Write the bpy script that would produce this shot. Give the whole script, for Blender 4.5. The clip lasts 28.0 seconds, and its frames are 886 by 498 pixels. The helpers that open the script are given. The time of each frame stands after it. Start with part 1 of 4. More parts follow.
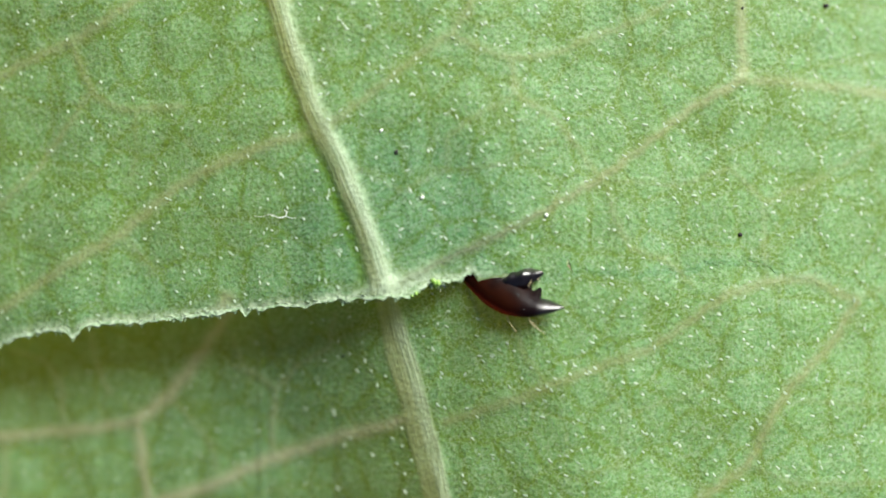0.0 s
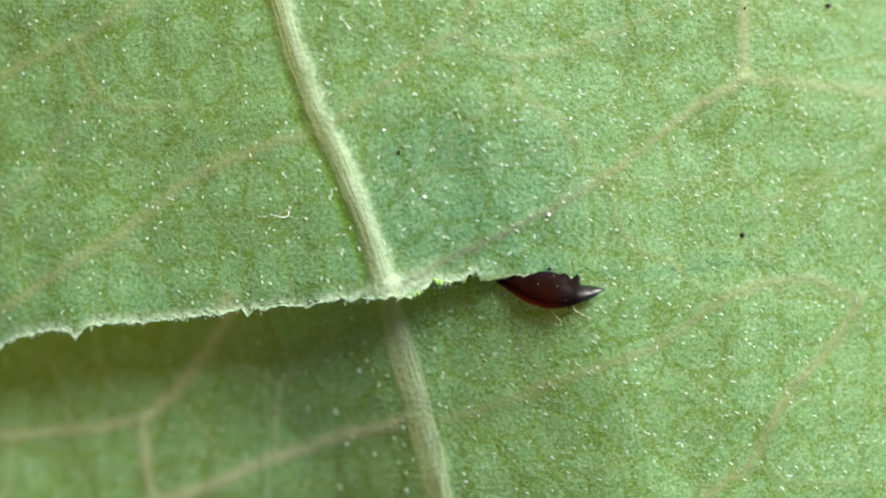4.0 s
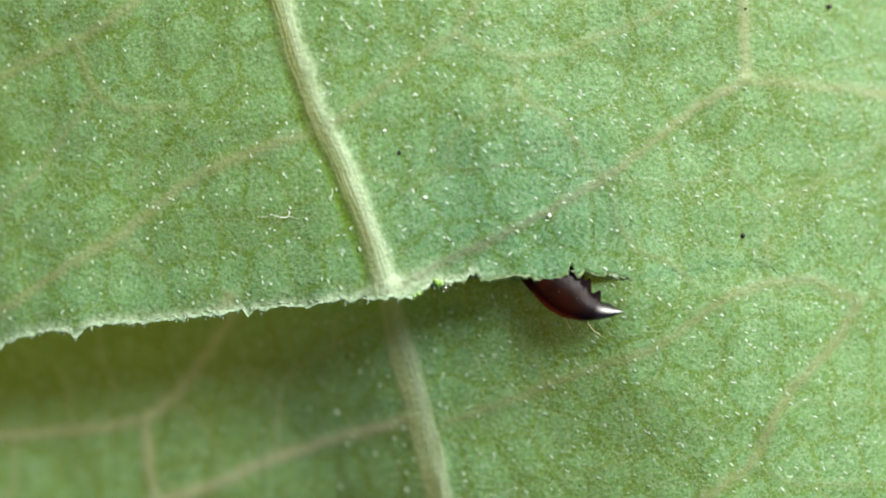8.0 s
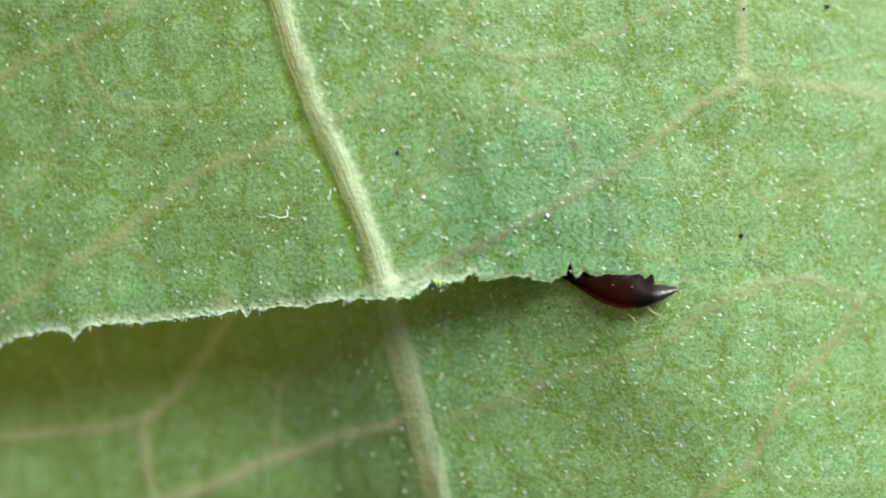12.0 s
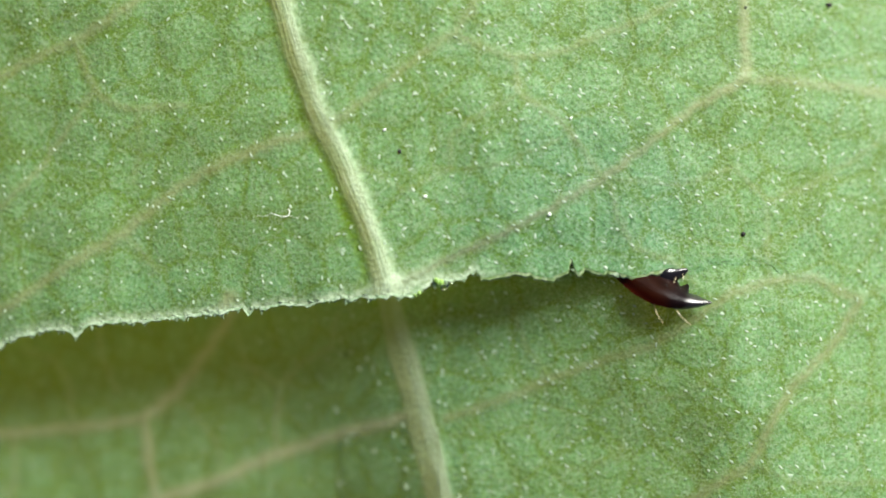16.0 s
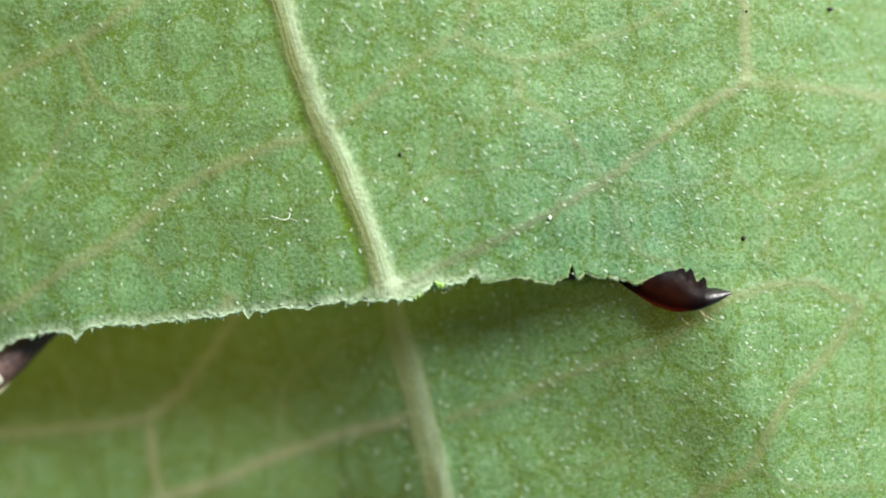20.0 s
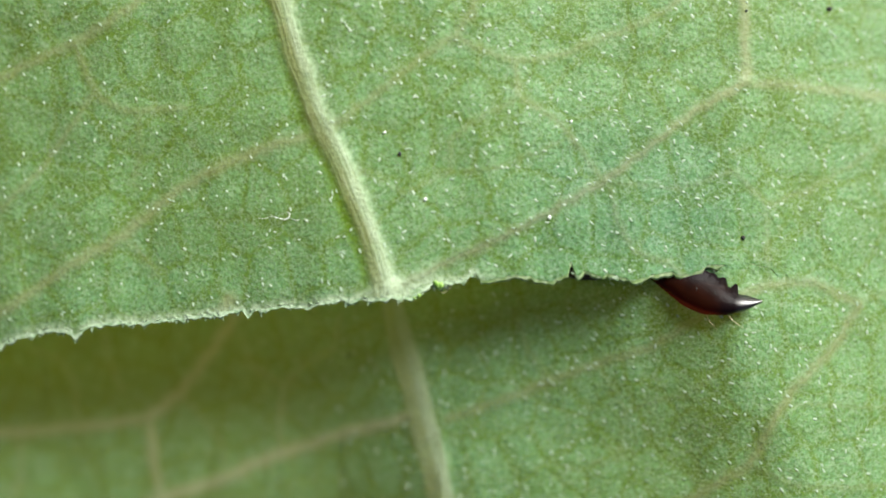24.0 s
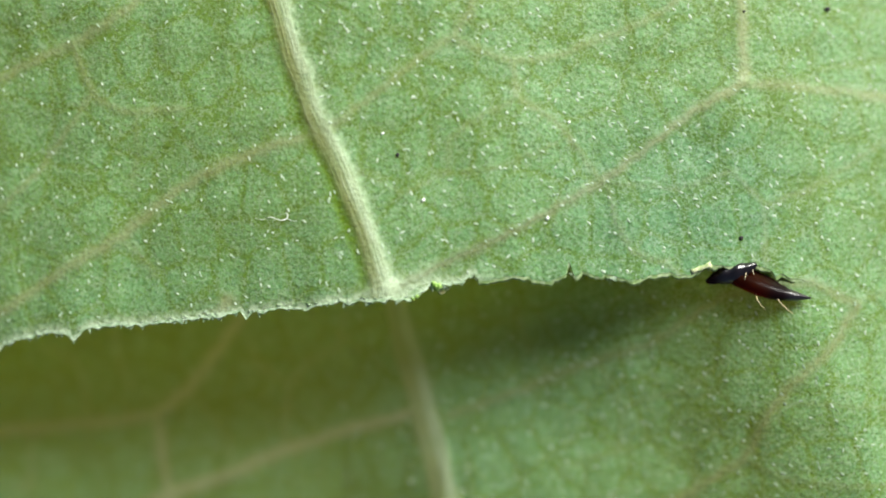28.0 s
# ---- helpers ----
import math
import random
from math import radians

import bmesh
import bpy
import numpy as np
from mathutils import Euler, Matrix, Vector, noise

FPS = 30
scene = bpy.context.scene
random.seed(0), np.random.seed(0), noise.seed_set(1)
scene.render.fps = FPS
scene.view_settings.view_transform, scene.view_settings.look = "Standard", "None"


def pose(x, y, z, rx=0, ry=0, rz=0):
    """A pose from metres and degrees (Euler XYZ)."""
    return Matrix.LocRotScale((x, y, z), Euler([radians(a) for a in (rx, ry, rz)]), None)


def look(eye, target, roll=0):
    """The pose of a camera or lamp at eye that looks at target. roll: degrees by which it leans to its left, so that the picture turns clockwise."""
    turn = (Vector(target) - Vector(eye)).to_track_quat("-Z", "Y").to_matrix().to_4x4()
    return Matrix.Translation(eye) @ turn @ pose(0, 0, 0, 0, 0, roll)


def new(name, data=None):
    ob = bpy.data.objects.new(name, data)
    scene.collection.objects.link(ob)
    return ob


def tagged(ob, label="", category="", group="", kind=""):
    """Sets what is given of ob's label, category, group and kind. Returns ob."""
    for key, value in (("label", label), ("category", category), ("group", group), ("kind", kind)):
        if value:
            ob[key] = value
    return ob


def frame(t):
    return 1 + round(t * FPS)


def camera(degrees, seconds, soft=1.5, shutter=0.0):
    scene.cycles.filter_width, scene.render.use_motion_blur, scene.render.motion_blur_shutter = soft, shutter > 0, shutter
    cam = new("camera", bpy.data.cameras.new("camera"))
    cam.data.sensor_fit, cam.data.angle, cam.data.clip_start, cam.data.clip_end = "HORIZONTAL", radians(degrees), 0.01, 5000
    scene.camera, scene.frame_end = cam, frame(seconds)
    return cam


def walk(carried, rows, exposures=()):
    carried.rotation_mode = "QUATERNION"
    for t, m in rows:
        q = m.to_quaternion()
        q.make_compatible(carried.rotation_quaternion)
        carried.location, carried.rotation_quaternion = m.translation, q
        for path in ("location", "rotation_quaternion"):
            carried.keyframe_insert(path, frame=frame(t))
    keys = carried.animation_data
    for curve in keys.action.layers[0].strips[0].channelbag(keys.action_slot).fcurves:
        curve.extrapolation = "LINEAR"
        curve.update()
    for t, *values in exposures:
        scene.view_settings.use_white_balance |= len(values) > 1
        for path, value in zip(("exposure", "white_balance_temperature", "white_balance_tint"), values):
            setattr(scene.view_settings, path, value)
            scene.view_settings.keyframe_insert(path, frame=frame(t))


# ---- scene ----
K = 0.012 / 1568            # one plan unit in metres; the plan is 1568 wide and 882 high, y down
CX, CY = 784.0, 441.0


def at(x, y, z=0.0):
    """Plan units to metres, z in plan units upwards."""
    return ((x - CX) * K, (CY - y) * K, z * K)


def seen(x, y, z=0.0):
    """Plan units to metres for a point at height z that lies straight behind plan point x, y for the lens."""
    f = 1.0 - z * K / 0.020
    return ((x - CX) * K * f, (CY - y) * K * f, z * K)


# ---- camera: a macro lens 20 mm above the leaf, with a slight drift ----
cam = camera(33.4, 28.0, soft=1.8)
cam.data.dof.use_dof = True
cam.data.dof.focus_distance = 0.02025
cam.data.dof.aperture_fstop = 32.0
DRIFT = [(0, -4.9, -0.7, -2.0), (1, -3.9, -0.7, -1.7), (2, -2.4, -0.7, -1.8), (3, -1.5, -0.8, -1.6), (3.5, -1.2, -0.8, -1.5), (5.5, 0.1, -0.7, -1.3), (6, 0.1, -0.4, -0.9),
         (7, 0.0, 0.0, 0), (8, 0.0, 0.0, 0), (9, -0.7, 0.0, -0.3), (10, -1.7, 0.1, 0.1), (11, -2.7, 0.3, 0.3), (12, -3.1, 0.0, -0.1), (12.5, -3.0, -0.2, -0.4),
         (14.5, -0.8, -2.7, -3.0), (15, -0.2, -3.1, -2.5), (16, 0.5, -2.1, -1.5), (16.5, 0.8, -1.0, -0.8), (17, 0.9, 0.0, 0.3), (17.5, 0.8, 1.1, 1.1), (18, 0.7, 2.2, 2.0),
         (18.5, 0.7, 2.8, 2.9), (19.5, 0.7, 3.6, 2.2), (21, 0.5, 3.8, 2.0), (21.5, 0.1, 3.8, 2.1), (23.5, 0.3, 2.9, 1.9), (24.5, 0.2, 3.4, 1.5), (25.5, -0.7, 3.7, 1.6),
         (26.5, -2.0, 4.4, 2.0), (27, -2.5, 4.6, 2.1), (28, -3.2, 4.4, 0.5)]
walk(cam, [(t, pose(-dx * K, dy * K, 0.020, 0, 0, math.degrees(tw / 1250))) for t, dx, dy, tw in DRIFT],
     exposures=[(0, 1.0), (8, 0.99), (16, 1.01), (18, 0.97), (25, 0.94), (28, 0.95)])

# ---- world and sun: soft light from beyond the upper edge ----
world = bpy.data.worlds.new("world")
scene.world = world
world.use_nodes = True
wn = world.node_tree.nodes
sky = wn.new("ShaderNodeTexSky")
sky.sky_type = "NISHITA"
sky.sun_disc = False
sky.sun_elevation = radians(31)
sky.sun_rotation = radians(35)
wn["Background"].inputs[1].default_value = 0.027
world.node_tree.links.new(sky.outputs[0], wn["Background"].inputs[0])
sun = new("sun", bpy.data.lights.new("sun", "SUN"))
sun.data.energy = 4.9
sun.data.angle = radians(34)
sun.data.color = (0.970, 0.965, 0.900)
sun.matrix_world = look((0.492, 0.702, 0.515), (0, 0, 0))


# ---- materials ----
class Graph:
    """Short hand for building a node material."""

    def __init__(self, name):
        self.m = bpy.data.materials.new(name)
        self.m.use_nodes = True
        self.t = self.m.node_tree
        self.t.nodes.clear()

    def node(self, kind, props=None, **ins):
        n = self.t.nodes.new("ShaderNode" + kind)
        for key, value in (props or {}).items():
            setattr(n, key, value)
        for key, value in ins.items():
            self.set(n, key.replace("_", " "), value)
        return n

    def set(self, n, key, value):
        sock = n.inputs[int(key[1:])] if key[0] == "i" and key[1:].isdigit() else n.inputs[key]
        if isinstance(value, bpy.types.NodeSocket):
            self.t.links.new(value, sock)
        else:
            sock.default_value = value

    def math(self, op, a, b=0.0, clamp=False):
        return self.node("Math", {"operation": op, "use_clamp": clamp}, i0=a, i1=b).outputs[0]

    def ramp(self, a, lo, hi, out0=0.0, out1=1.0):
        return self.node("MapRange", {"interpolation_type": "SMOOTHSTEP"}, i0=a, i1=lo, i2=hi, i3=out0, i4=out1).outputs[0]

    def mix(self, f, a, b):
        n = self.node("Mix", {"data_type": "RGBA"}, i0=f)
        for i, v in ((6, a), (7, b)):
            self.set(n, "i%d" % i, v if isinstance(v, bpy.types.NodeSocket) else (*v, 1.0))
        return n.outputs[2]

    def coords(self, scale=(1, 1, 1)):
        tc = self.node("TexCoord").outputs["Object"]
        return self.node("VectorMath", {"operation": "MULTIPLY"}, i0=tc, i1=[s / K for s in scale]).outputs[0]

    def noise(self, v, scale, detail=2.0, rough=0.5):
        return self.node("TexNoise", None, Vector=v, Scale=scale, Detail=detail, Roughness=rough).outputs[0]

    def attr(self, name):
        return self.node("Attribute", {"attribute_name": name}).outputs["Fac"]

    def out(self, shader):
        o = self.node("OutputMaterial")
        self.t.links.new(shader, o.inputs[0])
        return self.m


def leaf_material():
    g = Graph("leaf_underside")
    v = g.coords()
    big = g.noise(v, 0.006, 2.0)
    patch = g.noise(v, 0.022, 2.0)
    grain = g.noise(v, 0.11, 3.0, 0.65)
    fine = g.noise(v, 0.155, 1.5)
    warp = g.node("TexNoise", {"noise_dimensions": "3D"}, Vector=v, Scale=0.03, Detail=2.0).outputs[1]
    bent = g.node("VectorMath", {"operation": "MULTIPLY_ADD"}, i0=warp, i1=(26, 26, 0), i2=v).outputs[0]
    net = g.node("TexVoronoi", {"feature": "DISTANCE_TO_EDGE"}, Vector=bent, Scale=1 / 88).outputs[0]
    net2 = g.node("TexVoronoi", {"feature": "DISTANCE_TO_EDGE"}, Vector=bent, Scale=1 / 40).outputs[0]
    cell = g.node("TexVoronoi", {"feature": "F1"}, Vector=v, Scale=1 / 9).outputs[0]
    # pale waxy green between the veinlets, olive over them, dark pits
    col = g.mix(g.ramp(grain, 0.31, 0.69), (0.102, 0.288, 0.106), (0.262, 0.535, 0.240))
    col = g.mix(g.math("MULTIPLY", g.ramp(patch, 0.35, 0.7), 0.45), col, (0.158, 0.372, 0.182))
    col = g.mix(g.math("MULTIPLY", g.ramp(big, 0.4, 0.7), 0.28), col, (0.190, 0.400, 0.110))
    col = g.mix(g.ramp(net2, 0.0, 0.17, 0.42, 0.0), col, (0.115, 0.255, 0.055))
    col = g.mix(g.ramp(net, 0.0, 0.12, 0.85, 0.0), col, (0.118, 0.256, 0.040))
    col = g.mix(g.ramp(fine, 0.54, 0.65, 0.0, 0.46), col, (0.045, 0.125, 0.042))
    pits = g.node("TexVoronoi", {"feature": "F1"}, Vector=v, Scale=1 / 13).outputs[0]
    col = g.mix(g.math("MULTIPLY", g.ramp(pits, 0.12, 0.30, 0.55, 0.0), g.ramp(patch, 0.35, 0.6, 0.4, 1.0)), col, (0.040, 0.115, 0.040))
    col = g.mix(g.ramp(g.noise(v, 0.13, 2.0, 0.6), 0.60, 0.70, 0.0, 0.6), col, (0.130, 0.290, 0.020))
    col = g.mix(g.ramp(g.noise(v, 0.16, 1.0), 0.63, 0.72, 0.0, 0.6), col, (0.500, 0.680, 0.480))
    for sc, off in ((0.062, 0.0), (0.085, 40.0)):
        moved = g.node("VectorMath", {"operation": "ADD"}, i0=v, i1=(off, off, off)).outputs[0]
        curl = g.math("ABSOLUTE", g.math("SUBTRACT", g.noise(moved, sc, 1.5), 0.5))
        col = g.mix(g.ramp(curl, 0.0, 0.032, 0.55, 0.0), col, (0.430, 0.620, 0.390))
    vein = g.attr("vein")
    strand = g.node("CombineXYZ", None, X=g.attr("veinu"), Y=g.attr("veinv"), Z=0.0).outputs[0]
    thread = g.noise(strand, 1.6, 2.0)
    veincol = g.mix(g.ramp(thread, 0.35, 0.65), (0.270, 0.325, 0.145), (0.390, 0.455, 0.240))
    veincol = g.mix(g.attr("olive"), veincol, g.mix(g.ramp(thread, 0.38, 0.62), (0.110, 0.150, 0.075), (0.330, 0.370, 0.220)))
    veincol = g.mix(g.attr("pale"), veincol, (0.570, 0.575, 0.385))
    col = g.mix(g.math("MULTIPLY", vein, g.ramp(grain, 0.2, 0.7, 1.0, 0.65)), col, veincol)
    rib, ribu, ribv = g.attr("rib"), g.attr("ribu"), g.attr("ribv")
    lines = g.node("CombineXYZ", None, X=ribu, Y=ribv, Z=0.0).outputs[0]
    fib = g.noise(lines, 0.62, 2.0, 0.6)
    # midrib shading put into the colour: sunward right half paler, left half darker
    lit_tone = g.mix(g.ramp(ribu, -3.0, 2.0), (0.560, 0.690, 0.470), (0.400, 0.450, 0.220))
    ribcol = g.mix(g.math("MULTIPLY", g.ramp(fib, 0.38, 0.52, 0.55, 0.0), g.ramp(g.attr("hang"), 0.0, 1.0, 1.0, 0.4)), lit_tone, (0.170, 0.235, 0.095))
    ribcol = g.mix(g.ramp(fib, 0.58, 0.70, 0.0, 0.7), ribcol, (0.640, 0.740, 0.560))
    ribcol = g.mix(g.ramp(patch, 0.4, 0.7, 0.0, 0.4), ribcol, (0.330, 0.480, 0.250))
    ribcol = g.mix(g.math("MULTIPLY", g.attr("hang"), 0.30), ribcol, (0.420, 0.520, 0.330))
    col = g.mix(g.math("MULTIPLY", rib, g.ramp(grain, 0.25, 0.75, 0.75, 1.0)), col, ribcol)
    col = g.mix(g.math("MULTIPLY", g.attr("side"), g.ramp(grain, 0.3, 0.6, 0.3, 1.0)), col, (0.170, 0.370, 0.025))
    # pale torn tissue at the cut, and a painted highlight beside the midrib
    torn_lit = g.attr("torn_lit")
    col = g.mix(g.math("MULTIPLY", torn_lit, g.ramp(grain, 0.38, 0.58, 0.35, 1.0)), col, (0.620, 0.780, 0.530))
    hgt = g.math("ADD", g.math("MULTIPLY", cell, 0.6), g.math("MULTIPLY", grain, 1.2))
    hgt = g.math("ADD", hgt, g.math("MULTIPLY", g.math("MULTIPLY", fib, rib), 1.5))
    hgt = g.math("ADD", hgt, g.ramp(net, 0.0, 0.2, 0.0, 0.35))
    bump = g.node("Bump", None, Strength=0.42, Distance=K * 3.0, Height=hgt).outputs[0]
    p = g.node("BsdfPrincipled", None, Base_Color=col, Roughness=g.ramp(grain, 0.3, 0.7, 0.42, 0.62), Normal=bump)
    p.inputs["Specular IOR Level"].default_value = 0.45
    tl = g.node("BsdfTranslucent", None, Color=g.mix(0.66, col, (0.46, 0.51, 0.08)), Normal=bump)
    mx = g.node("MixShader", None, i0=0.47, i1=p.outputs[0], i2=tl.outputs[0])
    return g.out(mx.outputs[0])


def tissue_material():
    g = Graph("torn_leaf_tissue")
    v = g.coords()
    n = g.noise(v, 0.12, 3.0, 0.6)
    col = g.mix(g.ramp(n, 0.35, 0.65), (0.290, 0.450, 0.240), (0.620, 0.750, 0.530))
    bump = g.node("Bump", None, Strength=0.8, Distance=K * 4, Height=n).outputs[0]
    p = g.node("BsdfPrincipled", None, Base_Color=col, Roughness=0.45, Normal=bump)
    tl = g.node("BsdfTranslucent", None, Color=(0.55, 0.70, 0.25, 1))
    return g.out(g.node("MixShader", None, i0=0.3, i1=p.outputs[0], i2=tl.outputs[0]).outputs[0])


def edge_material():
    g = Graph("fresh_cut_edge")
    v = g.coords()
    n = g.noise(v, 0.10, 3.0, 0.6)
    col = g.mix(g.ramp(n, 0.35, 0.65), (0.250, 0.400, 0.130), (0.560, 0.680, 0.400))
    bump = g.node("Bump", None, Strength=0.7, Distance=K * 3, Height=n).outputs[0]
    p = g.node("BsdfPrincipled", None, Base_Color=col, Roughness=0.45, Normal=bump)
    tl = g.node("BsdfTranslucent", None, Color=(0.60, 0.70, 0.18, 1))
    return g.out(g.node("MixShader", None, i0=0.4, i1=p.outputs[0], i2=tl.outputs[0]).outputs[0])


def back_material():
    g = Graph("leaf_upper_side")
    v = g.coords()
    col = g.mix(g.noise(v, 0.05, 3.0), (0.10, 0.22, 0.03), (0.17, 0.33, 0.05))
    p = g.node("BsdfPrincipled", None, Base_Color=col, Roughness=0.4)
    tl = g.node("BsdfTranslucent", None, Color=(0.98, 0.93, 0.36, 1))
    return g.out(g.node("MixShader", None, i0=0.84, i1=p.outputs[0], i2=tl.outputs[0]).outputs[0])


def hair_material():
    g = Graph("leaf_hair")
    col = g.mix(g.ramp(g.noise(g.coords(), 0.03, 3.0), 0.3, 0.7), (0.42, 0.56, 0.37), (0.70, 0.80, 0.62))
    p = g.node("BsdfPrincipled", None, Base_Color=col, Roughness=0.4)
    tl = g.node("BsdfTranslucent", None, Color=(0.62, 0.75, 0.42, 1))
    return g.out(g.node("MixShader", None, i0=0.3, i1=p.outputs[0], i2=tl.outputs[0]).outputs[0])


def plain_material(name, a, b, scale=0.1, rough=0.4, coat=0.0, bump=0.4, trans=0.0):
    g = Graph(name)
    v = g.coords()
    n = g.noise(v, scale, 3.0)
    bp = g.node("Bump", None, Strength=bump, Distance=K * 2, Height=n).outputs[0]
    p = g.node("BsdfPrincipled", None, Base_Color=g.mix(g.ramp(n, 0.3, 0.7), a, b), Roughness=rough, Normal=bp)
    p.inputs["Coat Weight"].default_value = coat
    p.inputs["Transmission Weight"].default_value = trans
    return g.out(p.outputs[0])


def chitin_material(name, lo, hi):
    g = Graph(name)
    v = g.coords()
    sep = g.node("SeparateXYZ", None, i0=v)
    n = g.noise(v, 0.05, 3.0)
    mid = g.ramp(sep.outputs[0], lo, hi)
    teeth = g.ramp(sep.outputs[1], -4.0, 24.0)
    dark = g.math("MAXIMUM", mid, teeth)
    col = g.mix(g.ramp(n, 0.3, 0.7), (0.008, 0.0026, 0.0014), (0.021, 0.0055, 0.0022))
    col = g.mix(dark, col, (0.007, 0.004, 0.005))
    bp = g.node("Bump", None, Strength=0.3, Distance=K * 2, Height=g.noise(v, 0.2, 3.0)).outputs[0]
    p = g.node("BsdfPrincipled", None, Base_Color=col, Roughness=0.28, Normal=bp)
    glow = g.node("BsdfTranslucent", None, Color=(0.42, 0.060, 0.018, 1))
    thin = g.ramp(dark, 0.0, 1.0, 0.34, 0.04)
    worn = g.ramp(sep.outputs[0], lo + 55.0, hi + 15.0)
    g.set(p, "Specular IOR Level", g.math("ADD", g.math("MULTIPLY", worn, 0.9), 0.06))
    g.set(p, "Coat Weight", g.math("MULTIPLY", worn, 0.45))
    p.inputs["Coat Roughness"].default_value = 0.32
    return g.out(g.node("MixShader", None, i0=thin, i1=p.outputs[0], i2=glow.outputs[0]).outputs[0])


def antenna_material():
    g = Graph("antenna_cuticle")
    v = g.coords()
    sep = g.node("SeparateXYZ", None, i0=v)
    n = g.noise(v, 0.16, 3.0, 0.7)
    base = g.mix(g.ramp(n, 0.35, 0.65), (0.050, 0.027, 0.026), (0.130, 0.082, 0.070))
    tip = g.mix(g.ramp(n, 0.35, 0.65), (0.480, 0.180, 0.070), (0.680, 0.400, 0.200))
    col = g.mix(g.ramp(sep.outputs[0], -115.0, -25.0), base, tip)
    bp = g.node("Bump", None, Strength=0.7, Distance=K * 3, Height=n).outputs[0]
    p = g.node("BsdfPrincipled", None, Base_Color=col, Roughness=0.38, Normal=bp)
    return g.out(p.outputs[0])


LEAF, TISSUE, EDGE, BACK = leaf_material(), tissue_material(), edge_material(), back_material()
HAIR = hair_material()
CHITIN, CHITIN_DARK = chitin_material("chitin", -105.0, -45.0), chitin_material("dark_chitin", -140.0, -70.0)
HEADMAT = plain_material("head_chitin", (0.022, 0.008, 0.003), (0.045, 0.015, 0.005), 0.05, 0.65)
BRISTLE = plain_material("bristle", (0.78, 0.62, 0.34), (0.88, 0.78, 0.55), 0.1, 0.3, bump=0.0)
ANTENNA = antenna_material()
FLAKE = plain_material("torn_flake", (0.30, 0.40, 0.15), (0.60, 0.62, 0.36), 0.12, 0.45)
PALE = plain_material("pale_cuticle", (0.55, 0.52, 0.28), (0.68, 0.66, 0.42), 0.1, 0.4)
DIRT = plain_material("dirt", (0.010, 0.012, 0.010), (0.035, 0.03, 0.025), 0.2, 0.7)
FIBRE = plain_material("pale_fibre", (0.70, 0.78, 0.62), (0.85, 0.88, 0.80), 0.2, 0.3)
SAP = plain_material("clear_sap", (0.85, 0.95, 0.75), (0.95, 1.0, 0.9), 0.1, 0.03, bump=0.0, trans=1.0)
PULP = plain_material("fresh_green_tissue", (0.12, 0.28, 0.02), (0.34, 0.50, 0.14), 0.3, 0.3, bump=0.9)
GROUND = plain_material("bounce_sheet", (0.25, 0.22, 0.11), (0.34, 0.30, 0.17), 0.003, 0.9)


def part(name, bm, material, parent, label="", smooth=True):
    """Links a bmesh as one mesh under a thing or a part."""
    me = bpy.data.meshes.new(name)
    bm.to_mesh(me)
    bm.free()
    if smooth:
        me.shade_smooth()
    me.materials.append(material)
    ob = new(name, me)
    ob.parent = parent
    return tagged(ob, label)


# ---- the leaf: plan of cut, veins and relief ----
RNG = np.random.default_rng(5)
CUT_LEFT = [(-900, 690), (-300, 655), (0, 618), (12, 604), (40, 596), (90, 583), (118, 584), (132, 598), (148, 580), (180, 572),
            (240, 570), (330, 560), (400, 548), (428, 545), (438, 556), (450, 546), (500, 541), (560, 540), (600, 530),
            (645, 527), (672, 532), (690, 524), (720, 527), (745, 515), (765, 501), (788, 498), (800, 498), (822, 493)]
CUT_RIGHT = [(835, 483), (865, 492), (890, 486), (940, 485), (975, 492), (1000, 483), (1006, 479), (1009, 458), (1013, 461), (1018, 482), (1025, 487), (1034, 474),
             (1060, 482), (1090, 485), (1120, 494), (1150, 481), (1180, 478), (1220, 481), (1240, 474), (1257, 463), (1270, 463),
             (1300, 468), (1333, 461), (1350, 468), (1368, 472), (1376, 486), (1388, 479), (1400, 488), (1442, 490), (1500, 492),
             (3600, 500)]
CUT = np.array(CUT_LEFT + CUT_RIGHT, float)
JAG_X = np.arange(-950, 3650, 6.0)
JAG = RNG.uniform(-1, 1, JAG_X.size) * RNG.choice([0.2, 0.6, 1.6], JAG_X.size)
TEETH_X = np.cumsum(RNG.choice([5, 8, 14, 26, 40], 340)) - 950
TEETH = RNG.choice([-2.5, -1, 0, 0.5, 1.5, 4.0], 340)
JAG2 = RNG.uniform(-1, 1, JAG_X.size) * 0.9


def cut_y(x):
    """The line along which the ant cuts, y on the plan."""
    return np.interp(x, CUT[:, 0], CUT[:, 1]) + np.interp(x, JAG_X, JAG) + np.interp(x * 2.1 + 700, JAG_X, JAG2) + np.interp(x, TEETH_X, TEETH)


def hang_y(x):
    """The smoothed line from which the strips of the flap are laid out."""
    return np.interp(x, [-900, 0, 400, 700, 850, 1500, 3600], [690, 605, 550, 525, 489, 487, 500])


